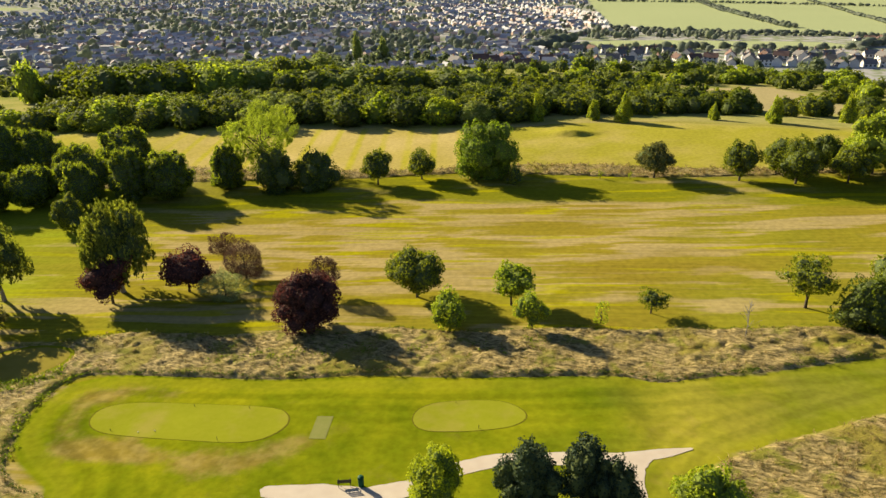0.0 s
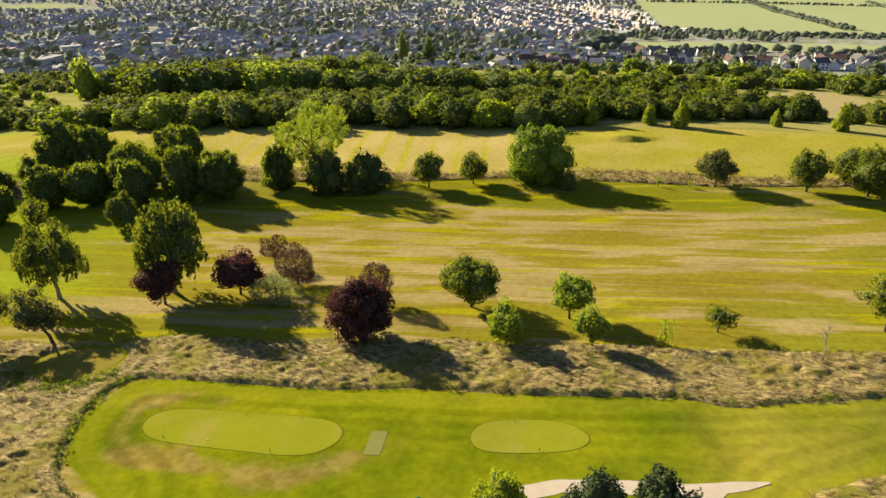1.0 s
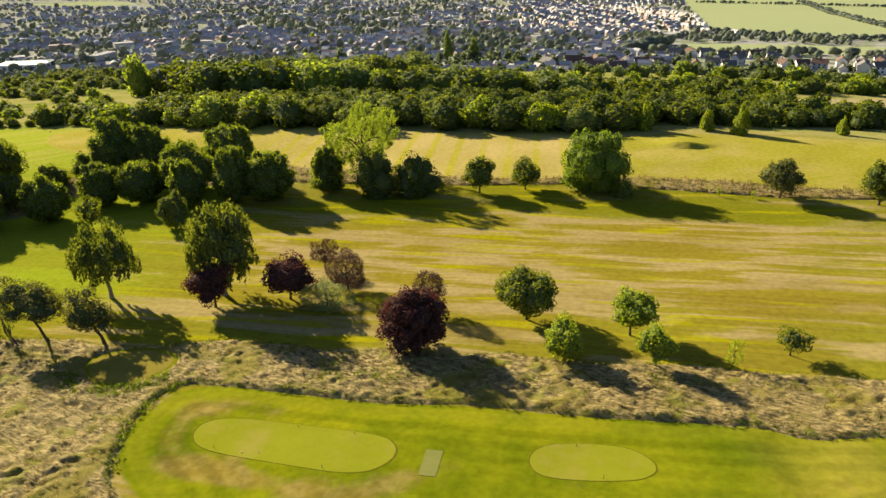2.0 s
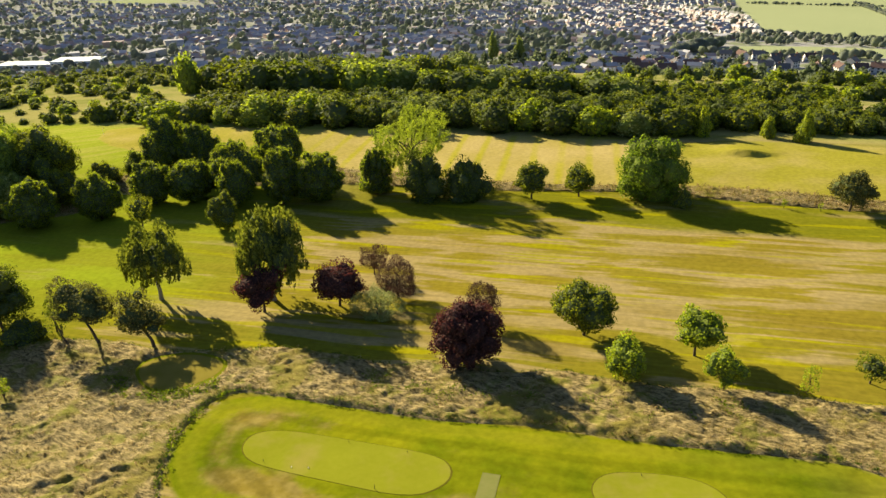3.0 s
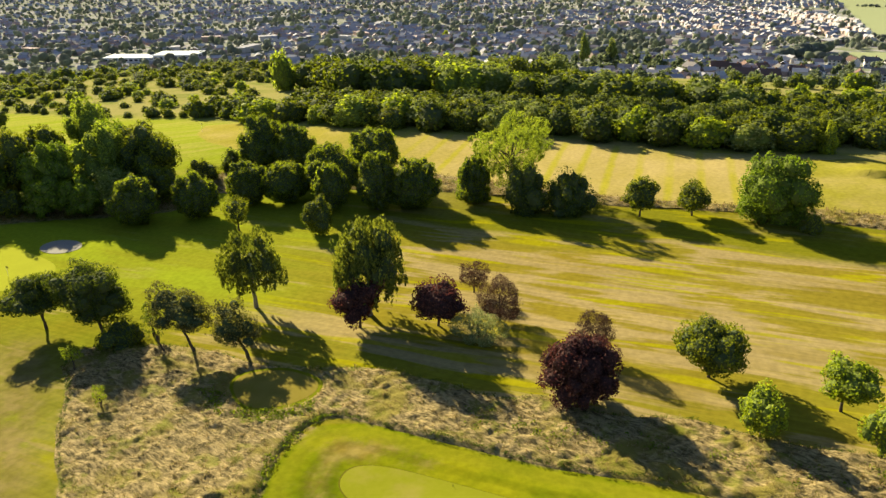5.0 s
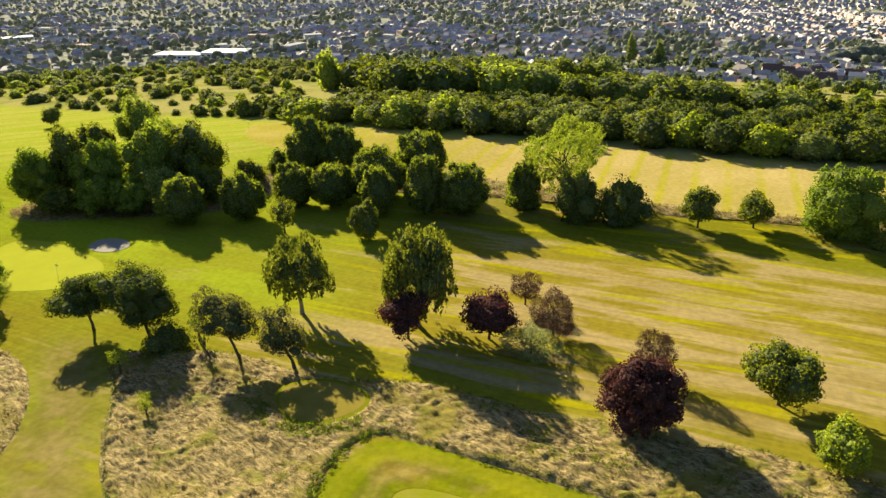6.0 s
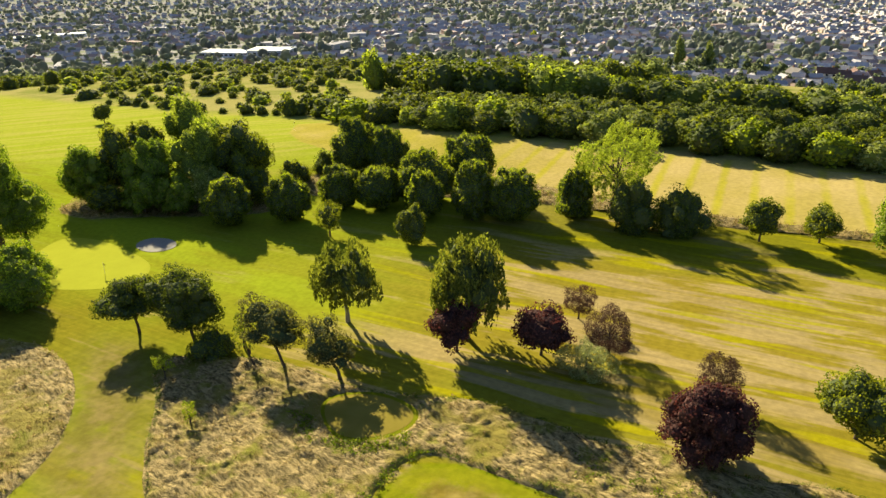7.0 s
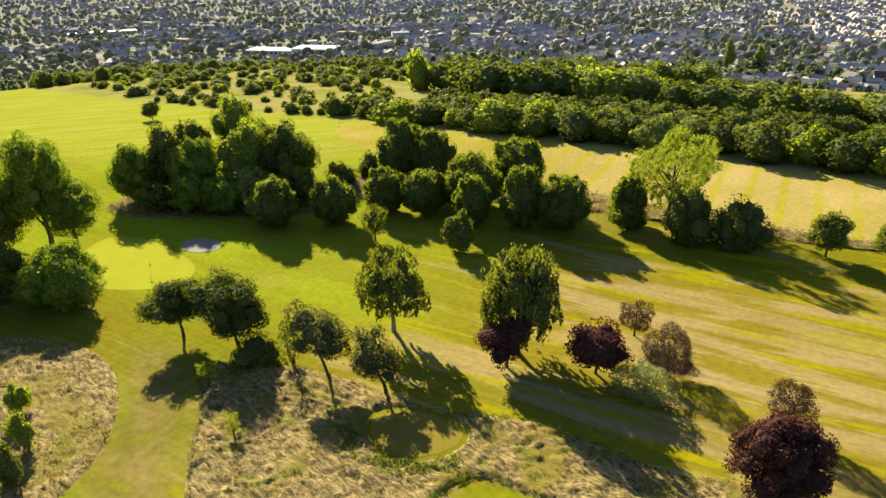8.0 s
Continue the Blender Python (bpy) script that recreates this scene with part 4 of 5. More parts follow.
for x, y, h, r in [(27.8, 203.6, 8.4, 2.3), (43.8, 202.0, 6.2, 1.95), (51.2, 197.0, 8.3, 2.6), (90.6, 190.2, 7.8, 2.45), (76.5, 197.0, 4.8, 1.6), (112, 193, 7.6, 2.2)]:
    tree("cypress_tree", x, y, h, r * 1.25, M_LEAF_GOLD, "upright golden-green cypress at the field's edge", z0=-0.15, wide_at=0.36, lobes=18, lobe=0.34, leaf=0.42, taper=0.48, wild=0.5, uneven=0.3, group="golden cypresses", limbs=2)


# ---- the bare young tree ----
def bare_tree(x, y, h):
    rng = np.random.default_rng(7)
    ob = empty("bare_sapling", pose(x, y, ground_at(x, y)), "leafless grey young tree in the dry rough", "tree")
    stem = tube([(0, 0, -0.2), (0.1, 0, h * 0.4), (0.0, 0.1, h * 0.75), (0.1, 0, h)], [0.055, 0.045, 0.03, 0.012], 6)
    child("trunk", mesh_of("trunk", *stem, M_BIRCH_BARK, True), ob)
    for i in range(24):
        a, s = rng.uniform(0, 6.3), rng.uniform(0.3, 0.9)
        p = np.array([0.08, 0.05, h * s])
        q = p + np.array([math.cos(a), math.sin(a), 1.1]) * h * 0.36 * (1.1 - s)
        m = (p + q) / 2 + rng.normal(size=3) * 0.06
        child("branch", mesh_of("branch", *tube([p, m, q], [0.03, 0.022, 0.01], 4), M_BIRCH_BARK), ob)


bare_tree(38.1, 77.6, 5.6)


# ---- hedges, belts and woods ----
BELT = "trees of the field-edge belt"


def wood_prototype(k):
    rng = np.random.default_rng(900 + k)
    name, mat, shape = [
        ("woodland_tree", M_LEAF, dict(lobes=40, lobe=0.19)), ("woodland_tree", M_LEAF_DARK, dict(lobes=40, lobe=0.19)),
        ("woodland_tree", M_LEAF_GREY, dict(lobes=40, lobe=0.19)), ("woodland_tree", M_LEAF_WILLOW, dict(lobes=40, lobe=0.19)),
        ("hedge_shrub", M_LEAF, dict(lobes=28, lobe=0.22)), ("hedge_shrub", M_LEAF_DARK, dict(lobes=28, lobe=0.22)), ("hedge_shrub", M_LEAF_LIGHT, dict(lobes=28, lobe=0.22))][k]
    label = {"woodland_tree": "full-crowned woodland tree in the field-edge belt", "hedge_shrub": "rounded hawthorn shrub on the scrubby slope"}[name]
    ob = empty(name, pose(0, 0, 0), label, "tree" if k < 4 else "shrub", BELT if k < 4 else "scrub and hedge shrubs")
    v, f, cen, leaves = crown_shape(rng, 0.52, -0.1, 1.0, wide_at=0.42, leaf=0.078 if k < 4 else 0.09, dens=1.2, taper=0.15, core=0.90, ragged=0.12, wild=0.45, middle=0.87, uneven=0.8, fine=False, knobs=4, **shape)
    tv, tf = trunk_shape(rng, 1.0, 0.028, cen[:3], (0, 0), 0.3)
    child("trunk", mesh_of("trunk", tv, tf, M_BARK, True), ob)
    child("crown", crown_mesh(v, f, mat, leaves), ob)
    return ob


PROTO = [wood_prototype(k) for k in range(7)]
USED = set()
WOOD = random.Random(11)


FAR = {k: [] for k in range(8)}


def plant(k, x, y, h, wide=1.0):
    """One tree or shrub of prototype k, h metres high; beyond the belt they are gathered into a wood."""
    if math.hypot(x, y) > 272 or y < 0:
        FAR[k].append((x, y, h, wide))
        return None
    m = pose(x, y, ground_at(x, y) - 0.03 * h, 0, 0, WOOD.uniform(0, 360)) @ Matrix.Diagonal((h * wide, h * wide * WOOD.uniform(0.9, 1.15), h, 1))
    if k not in USED:
        USED.add(k)
        PROTO[k].matrix_basis = m
        return PROTO[k]
    return copy_thing(PROTO[k], m @ Matrix.Diagonal([1 / q for q in PROTO[k].scale] + [1]))


def row(line, gap, rows, back, lo, hi, kinds, wide=(0.9, 1.3), away=(0, 1)):
    """Trees along a polyline, in several staggered rows."""
    for q in range(rows):
        for (x1, y1), (x2, y2) in zip(line[:-1], line[1:]):
            n = max(1, round(math.hypot(x2 - x1, y2 - y1) / gap))
            for i in range(n):
                s = (i + WOOD.uniform(0, 0.9)) / n
                d = q * back + WOOD.uniform(-0.35, 0.35) * back
                plant(WOOD.choice(kinds), x1 + (x2 - x1) * s + away[0] * d, y1 + (y2 - y1) * s + away[1] * d, WOOD.uniform(lo, hi), WOOD.uniform(*wide))


def scatter(poly, n, lo, hi, kinds, wide=(0.9, 1.4)):
    xs, ys = [p[0] for p in poly], [p[1] for p in poly]
    done = 0
    while done < n:
        x, y = WOOD.uniform(min(xs), max(xs)), WOOD.uniform(min(ys), max(ys))
        if inside(np.array([x]), np.array([y]), poly)[0]:
            plant(WOOD.choice(kinds), x, y, WOOD.uniform(lo, hi), WOOD.uniform(*wide))
            done += 1


FIELD_EDGE = [(-150, 232), (-117, 226), (-83, 219.5), (-61, 217), (-40, 214), (-13, 209), (3, 206), (20, 204)]
row(FIELD_EDGE, 8.5, 2, 7.5, 6.0, 10.0, [0, 0, 1, 5, 1, 1, 2, 6, 3], (1.25, 1.8))
row([(-150, 247), (-83, 235), (-13, 225), (22, 221)], 7.5, 1, 8, 5.5, 9, [0, 1, 2, 4, 5, 0], (1.1, 1.6))
scatter([(-165, 262), (-83, 246), (0, 236), (22, 232), (16, 268), (-40, 274), (-100, 284), (-165, 296)], 120, 3.8, 6.5, [0, 1, 4, 5, 5, 2], (1.3, 1.9))
row([(-178, 336), (-141, 308), (-112, 300)], 12, 2, 10, 13.5, 17, [1, 0, 1], (1.3, 1.7))
row([(-100, 306), (-74, 310)], 9, 2, 9, 13, 15.5, [3, 3, 2], (1.25, 1.6))
row([(-68, 298), (-34, 290), (-4, 280), (14, 282)], 12, 2, 10, 9, 12.5, [0, 1, 1, 2], (1.3, 1.8))
row([(-165, 350), (-110, 335), (-50, 325), (10, 310)], 11, 1, 10, 6, 9, [0, 1, 0, 2], (1.2, 1.6))
plant(3, -187.4, 328.9, 21, 0.62)
row([(-6, 212), (10, 209), (22, 207)], 7, 2, 6, 7, 9.5, [1, 0], (1.2, 1.6))
row([(24, 214), (60, 211), (86, 209)], 6.5, 2, 6, 4.2, 6.6, [0, 4, 1, 5, 5], (1.1, 1.6))
row([(0, 282), (28, 293), (60, 303)], 8, 1, 8, 6, 9, [0, 1, 4], (1.1, 1.6))
scatter([(20, 210), (60, 208), (98, 207), (98, 240), (95, 300), (20, 290)], 150, 3.6, 7.4, [0, 1, 4, 4, 5], (1.1, 1.6))
scatter([(98, 206), (150, 190), (210, 220), (210, 320), (150, 330), (150, 235), (106, 222)], 85, 3.5, 7.5, [0, 4, 4, 6, 1], (1.1, 1.5))
row([(-83, 351), (-44, 350), (5, 322), (56, 319), (108, 324), (170, 346), (240, 400)], 8, 2, 11, 4.5, 7.5, [0, 1, 6, 4, 6], (1.1, 1.6))
row([(6, 376), (73, 410), (135, 409), (220, 470)], 10, 1, 16, 5.5, 9, [0, 1, 2, 6], (1.1, 1.5))
# scrub on the western slope
row([(-182, 241), (-232, 249), (-300, 268)], 9, 1, 6, 2.5, 5, [4, 5], (1.2, 1.9))
row([(-146, 234), (-182, 246)], 7, 2, 8, 6, 9, [0, 1, 5], (1.1, 1.6))
scatter([(-150, 250), (-190, 252), (-330, 280), (-420, 330), (-470, 420), (-400, 480), (-300, 480), (-215, 380), (-190, 320)], 225, 2.5, 6.0, [4, 5, 6, 0, 4], (1.2, 2.1))
scatter([(-215, 385), (-300, 485), (-400, 480), (-380, 560), (-290, 590), (-200, 480)], 140, 4, 7.5, [4, 4, 0, 1], (1.2, 1.9))
scatter([(-470, 330), (-620, 420), (-640, 560), (-470, 600), (-420, 480)], 90, 6, 13, [0, 1, 2, 4, 5], (1.0, 1.6))
row([(-205, 440), (-150, 420), (-100, 400), (-60, 390)], 10, 2, 18, 9, 14, [0, 1, 2], (1.0, 1.5))


def far_woods():
    """Woods and scrub past the belt, one joined object for each kind of foliage."""
    rng = np.random.default_rng(77)
    names = ["green woodland trees on the valley slope", "dark woodland trees on the valley slope", "grey-green willows on the valley slope", "pale green willows on the valley slope",
             "green hawthorn scrub on a pale grassy slope", "dark hawthorn scrub on a pale grassy slope", "bright green scrub on a pale grassy slope", "garden trees among the nearer houses"]
    mats = [M_LEAF, M_LEAF_DARK, M_LEAF_GREY, M_LEAF_WILLOW, M_LEAF, M_LEAF_DARK, M_LEAF_LIGHT, M_LEAF_TOWN_HAZED]
    for k, spots in FAR.items():
        forms = [crown_shape(rng, 0.52, -0.12, 1.0, wide_at=0.42, lobes=14 if k < 7 else 8, lobe=0.27, middle=0.86, leaf=0.15 if k < 7 else 0.22, dens=0.9, taper=0.15, core=0.84, ragged=0.22, knobs=5, fine=False) for _ in range(3)]
        tall = [crown_shape(rng, 0.52, -0.12, 1.0, wide_at=0.46, lobes=28, lobe=0.20, middle=0.88, leaf=0.10, dens=0.9, taper=0.12, core=0.86, ragged=0.16, knobs=6, fine=False, uneven=0.7) for _ in range(3)] if k < 4 else forms
        leaf_pieces, core_pieces = [], []
        for i, (x, y, h, wide) in enumerate(spots):
            v, f, _, leaves = (tall if h > 9 else forms)[i % 3]
            a = rng.uniform(0, 6.3)
            c, s = math.cos(a), math.sin(a)
            w = np.column_stack([(v[:, 0] * c - v[:, 1] * s) * h * wide, (v[:, 0] * s + v[:, 1] * c) * h * wide, v[:, 2] * h])
            w += np.array([x, y, ground_at(x, y) - 0.04 * h])
            leaf_pieces.append((w[:4 * leaves], f[:leaves]))
            core_pieces.append((w[4 * leaves:], f[leaves:] - 4 * leaves))
        if spots:
            name = "far_wood" if k < 4 or k == 7 else "far_scrub"
            v, f = joined(leaf_pieces + core_pieces)
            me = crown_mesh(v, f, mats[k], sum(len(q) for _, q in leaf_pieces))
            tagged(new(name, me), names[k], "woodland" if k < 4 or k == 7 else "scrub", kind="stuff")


# ---- the town ----
M_WALL_LIGHT = plain_material("rendered_wall", (0.62, 0.60, 0.58), (0.78, 0.76, 0.74), 0.7, 0.9, 0.2, vary=0.5)
M_ROOF_RED = plain_material("red_tile_roof", (0.115, 0.075, 0.066), (0.17, 0.115, 0.10), 0.9, 0.85, 0.4, vary=0.6)
M_ROOF_GREY = plain_material("grey_slate_roof", (0.11, 0.105, 0.11), (0.20, 0.19, 0.19), 0.9, 0.7, 0.4, vary=0.6)
M_WINDOW = plain_material("dark_window_glass", (0.02, 0.025, 0.03), (0.04, 0.045, 0.05), 1.0, 0.15, 0)
M_BRICK = plain_material("chimney_brick", (0.18, 0.09, 0.06), (0.28, 0.15, 0.10), 3.0, 0.9, 0.5)
# walls lightened, roofs paled and blued: valley haze put into their colours
M_TOWN_WALL_HAZED = island_material("far_house_walls_hazed", [(0.58, 0.55, 0.52), (0.42, 0.31, 0.27), (0.74, 0.72, 0.70), (0.44, 0.34, 0.30), (0.52, 0.49, 0.47)], 0.9)
M_TOWN_ROOF_HAZED = island_material("far_house_roofs_hazed", [(0.36, 0.35, 0.39), (0.37, 0.28, 0.27), (0.41, 0.40, 0.44), (0.34, 0.29, 0.30), (0.47, 0.46, 0.49), (0.37, 0.36, 0.40), (0.33, 0.32, 0.36)], 0.95)


def box(bm, x0, x1, y0, y1, z0, z1):
    v = [bm.verts.new(p) for p in ((x0, y0, z0), (x1, y0, z0), (x1, y1, z0), (x0, y1, z0), (x0, y0, z1), (x1, y0, z1), (x1, y1, z1), (x0, y1, z1))]
    for f in ((0, 3, 2, 1), (4, 5, 6, 7), (0, 1, 5, 4), (1, 2, 6, 5), (2, 3, 7, 6), (3, 0, 4, 7)):
        bm.faces.new([v[i] for i in f])


def house_prototype(long, deep, wall_h, rise, wall_mat, roof_mat, label):
    ob = empty("house", pose(0, 0, 0), label, "house", "houses below the wood")
    a, b = long / 2, deep / 2
    bm = bmesh.new()
    box(bm, -a, a, -b, b, -2.5, wall_h)
    for s in (-1, 1):
        bm.faces.new([bm.verts.new(p) for p in ((s * a, -b, wall_h), (s * a, b, wall_h), (s * a, 0, wall_h + rise))])
    walls = part("wall", bm, wall_mat, ob)
    bm = bmesh.new()
    e, t = 0.5, 0.22
    drop = e * rise / b
    for s in (-1, 1):
        q = [(-a - e, s * (b + e), wall_h - drop), (a + e, s * (b + e), wall_h - drop), (a + e, 0, wall_h + rise), (-a - e, 0, wall_h + rise)]
        lo = [bm.verts.new(p) for p in q]
        hi = [bm.verts.new((x, y, z + t)) for x, y, z in q]
        bm.faces.new(lo)
        bm.faces.new(hi)
        for i in range(4):
            bm.faces.new((lo[i], lo[(i + 1) % 4], hi[(i + 1) % 4], hi[i]))
    bmesh.ops.recalc_face_normals(bm, faces=bm.faces)
    roof = part("roof", bm, roof_mat, ob)
    bm = bmesh.new()
    box(bm, a * 0.5, a * 0.5 + 0.9, -0.4, 0.4, wall_h + rise * 0.6, wall_h + rise + 1.2)
    part("chimney", bm, M_BRICK, roof)
    for s in (-1, 1):
        for i in range(3):
            for zz in ((0.9, 2.3), (3.4, 4.6)):
                if zz[1] < wall_h:
                    cx = -a + long * (i + 0.5) / 3
                    bm = bmesh.new()
                    box(bm, cx - 0.75, cx + 0.75, s * b - 0.05, s * b + 0.05, *zz)
                    part("window", bm, M_WINDOW, walls)
    return ob


HOUSES = [house_prototype(10, 8, 5.2, 3.0, M_WALL_LIGHT, M_ROOF_GREY, "pale rendered house with a grey slate roof"),
          house_prototype(12, 8, 5.2, 3.2, M_WALL_LIGHT, M_ROOF_RED, "pale house with a red tiled roof"),
          house_prototype(9, 7.5, 3.0, 2.8, M_WALL_LIGHT, M_ROOF_GREY, "low pale bungalow with a grey roof")]
PUT = set()
TOWN = random.Random(5)


def house(k, x, y, turn, s=1.0):
    m = pose(x, y, ground_at(x, y), 0, 0, turn) @ Matrix.Scale(s, 4)
    if k not in PUT:
        PUT.add(k)
        HOUSES[k].matrix_basis = m
    else:
        copy_thing(HOUSES[k], m @ Matrix.Diagonal([1 / q for q in HOUSES[k].scale] + [1]))


def terrace(line, gap, turn, kinds, skip=0.12):
    for (x1, y1), (x2, y2) in zip(line[:-1], line[1:]):
        n = max(1, round(math.hypot(x2 - x1, y2 - y1) / gap))
        for i in range(n):
            if TOWN.random() > skip:
                s = (i + 0.5) / n
                house(TOWN.choice(kinds), x1 + (x2 - x1) * s + TOWN.uniform(-1, 1), y1 + (y2 - y1) * s + TOWN.uniform(-3, 3), turn + TOWN.uniform(-22, 22) + TOWN.choice((0, 0, 90)), TOWN.uniform(1.05, 1.35))


terrace([(10, 722), (72, 755), (130, 735)], 15, 20, [1, 1, 0])
terrace([(150, 735), (215, 745), (290, 755)], 17, 80, [0, 1, 2], 0.3)
terrace([(290, 735), (360, 722), (420, 718), (470, 722)], 15, 75, [0, 0, 2])
terrace([(300, 775), (370, 765), (430, 760), (490, 765)], 16, 80, [0, 2, 1])
terrace([(150, 842), (200, 838), (270, 830)], 17, 5, [1, 2, 0])
terrace([(330, 800), (420, 800), (500, 810)], 17, 85, [0, 2])
terrace([(160, 770), (240, 785), (300, 800)], 20, 40, [0, 1, 0], 0.3)
terrace([(30, 700), (90, 690)], 18, 10, [1, 1])
terrace([(480, 745), (560, 760), (620, 790)], 20, 60, [0, 0, 1])
terrace([(525, 930), (560, 945), (600, 955)], 18, 70, [0, 0, 1])
terrace([(535, 975), (600, 985)], 18, 70, [0, 1])


def leafy(x, y):
    """Where the town has gardens and groups of trees rather than houses, 0 to 1."""
    return 0.6 * value_noise(x / 85 + 40, y / 85, 51) + 0.4 * value_noise(x / 34, y / 34 + 60, 52)


def town_mass():
    """The many far houses: walls in one joined object, roofs in another."""
    rng = np.random.default_rng(21)
    wv, rv = [], []
    spots = []
    for cx, cy, turn, w, h, gx, gy in [(-500, 900, 25, 700, 640, 15, 34), (-120, 960, -8, 560, 520, 15, 32), (-900, 1300, 40, 900, 900, 17, 38),
                                       (-250, 1500, 12, 900, 720, 16, 36), (150, 1500, -78, 760, 400, 11, 40), (-1100, 900, 60, 500, 800, 17, 40),
                                       (-100, 2000, 15, 1300, 420, 17, 40), (-1000, 1950, 30, 1000, 620, 18, 42), (60, 800, 30, 330, 240, 15, 32), (-1750, 1350, 30, 900, 1300, 20, 46), (-1500, 2350, 25, 1500, 620, 22, 48), (-300, 2420, 10, 1100, 420, 20, 46), (-2350, 1750, 40, 600, 1200, 24, 52)]:
        c, s = math.cos(radians(turn)), math.sin(radians(turn))
        for u in np.arange(-w / 2, w / 2, gx):
            for v in np.arange(-h / 2, h / 2, gy):
                du, dv = u + rng.normal(0, 1.5), v + rng.normal(0, 1.5) + 7 * math.sin(u * 0.013 + cy)
                spots.append((cx + c * du - s * dv, cy + s * du + c * dv, turn + rng.normal(0, 4) + (90 if rng.random() < 0.16 else 0)))
    p = np.array(spots)
    r, side = np.hypot(p[:, 0], p[:, 1]), np.arctan2(-p[:, 0], p[:, 1])
    ok = (r > np.where(side > 0.49, 760, 600)) & (r < 3100) & (depth_in(p[:, 0], p[:, 1], CROP_C) < -8) & (depth_in(p[:, 0], p[:, 1], CROP_A) < -10) & (depth_in(p[:, 0], p[:, 1], CROP_B) < -25) & (p[:, 0] < 420)
    ok &= ~((p[:, 0] > 140) & (p[:, 1] < 1010)) & (rng.random(len(p)) < np.where(p[:, 0] < -350, 0.58, 0.78)) & ((leafy(p[:, 0], p[:, 1]) < 0.53) | ((p[:, 0] > 0) & (p[:, 1] > 1120)))
    p = p[ok]
    for x, y, turn in p:
        a, b, h, k = rng.uniform(3.6, 6.4), rng.uniform(3.2, 4.4), rng.uniform(3.8, 5.6), rng.uniform(1.9, 3.0)
        c, s, z = math.cos(radians(turn)), math.sin(radians(turn)), ground_at(x, y)

        def w(u, v, q):
            return (x + c * u - s * v, y + s * u + c * v, z + q)

        wv.append([w(-a, -b, -3), w(a, -b, -3), w(a, b, -3), w(-a, b, -3), w(-a, -b, h), w(a, -b, h), w(a, b, h), w(-a, b, h), w(-a, 0, h + k), w(a, 0, h + k)])
        rv.append([w(-a - .4, -b - .5, h - .2), w(a + .4, -b - .5, h - .2), w(a + .4, 0, h + k + .1), w(-a - .4, 0, h + k + .1), w(a + .4, b + .5, h - .2), w(-a - .4, b + .5, h - .2)])
    n = len(p)
    wf = np.array([(0, 1, 5, 4), (1, 2, 6, 5), (2, 3, 7, 6), (3, 0, 4, 7), (4, 8, 7, 4), (5, 6, 9, 5)])
    faces = (np.arange(n)[:, None, None] * 10 + wf[None, :4]).reshape(-1, 4)
    tagged(new("town_walls", mesh_of("town_walls", np.array(wv), faces, M_TOWN_WALL_HAZED)), "brick and rendered walls of crowded town houses", "houses", kind="stuff")
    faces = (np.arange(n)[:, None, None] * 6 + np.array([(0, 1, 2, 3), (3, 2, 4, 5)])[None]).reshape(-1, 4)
    tagged(new("town_roofs", mesh_of("town_roofs", np.array(rv), faces, M_TOWN_ROOF_HAZED)), "grey and brown pitched town roofs, paled for haze", "roofs", kind="stuff")
    return p


town_mass()


def town_sheds():
    """Schools, workshops and flats: long flat-roofed blocks with a roof slab, joined."""
    rng = np.random.default_rng(61)
    walls, roofs = [], []
    cube = np.array([(a, b, c) for c in (0, 1) for b in (-1, 1) for a in (-1, 1)], float)
    quads = np.array([(0, 1, 5, 4), (1, 3, 7, 5), (3, 2, 6, 7), (2, 0, 4, 6), (4, 5, 7, 6), (0, 2, 3, 1)])
    while len(walls) < 48:
        a, r = rng.uniform(-0.45, 1.0), 760 + 1500 * rng.random()
        x, y = -r * math.sin(a), r * math.cos(a)
        p = np.array([x]), np.array([y])
        if (a > 0.45 and r < 900) or x > 380 or (x > 120 and y < 1050) or max(depth_in(*p, CROP_A)[0], depth_in(*p, CROP_B)[0], depth_in(*p, CROP_C)[0]) > -30:
            continue
        long, deep, h, turn = rng.uniform(8, 19), rng.uniform(4.5, 8), rng.uniform(4, 7.5), radians(rng.choice((12, 25, 40, -8)) + rng.normal(0, 4) + 90 * (rng.random() < 0.2))
        c, s = math.cos(turn), math.sin(turn)

        def put(grow, z0, z1):
            u, v = cube[:, 0] * (long + grow), cube[:, 1] * (deep + grow)
            return np.column_stack([x + c * u - s * v, y + s * u + c * v, ground_at(x, y) + np.where(cube[:, 2] > 0, z1, z0)])

        walls.append((put(0, -4, h), quads))
        roofs.append((put(0.5, h + 0.02, h + 0.7), quads))
    tagged(new("town_blocks", mesh_of("town_blocks", *joined(walls), M_TOWN_WALL_HAZED)), "walls of schools and workshops in the town, paled for haze", "buildings", kind="stuff")
    tagged(new("town_block_roofs", mesh_of("town_block_roofs", *joined(roofs), M_TOWN_ROOF_HAZED)), "flat roofs of schools and workshops, paled for haze", "roofs", kind="stuff")


town_sheds()


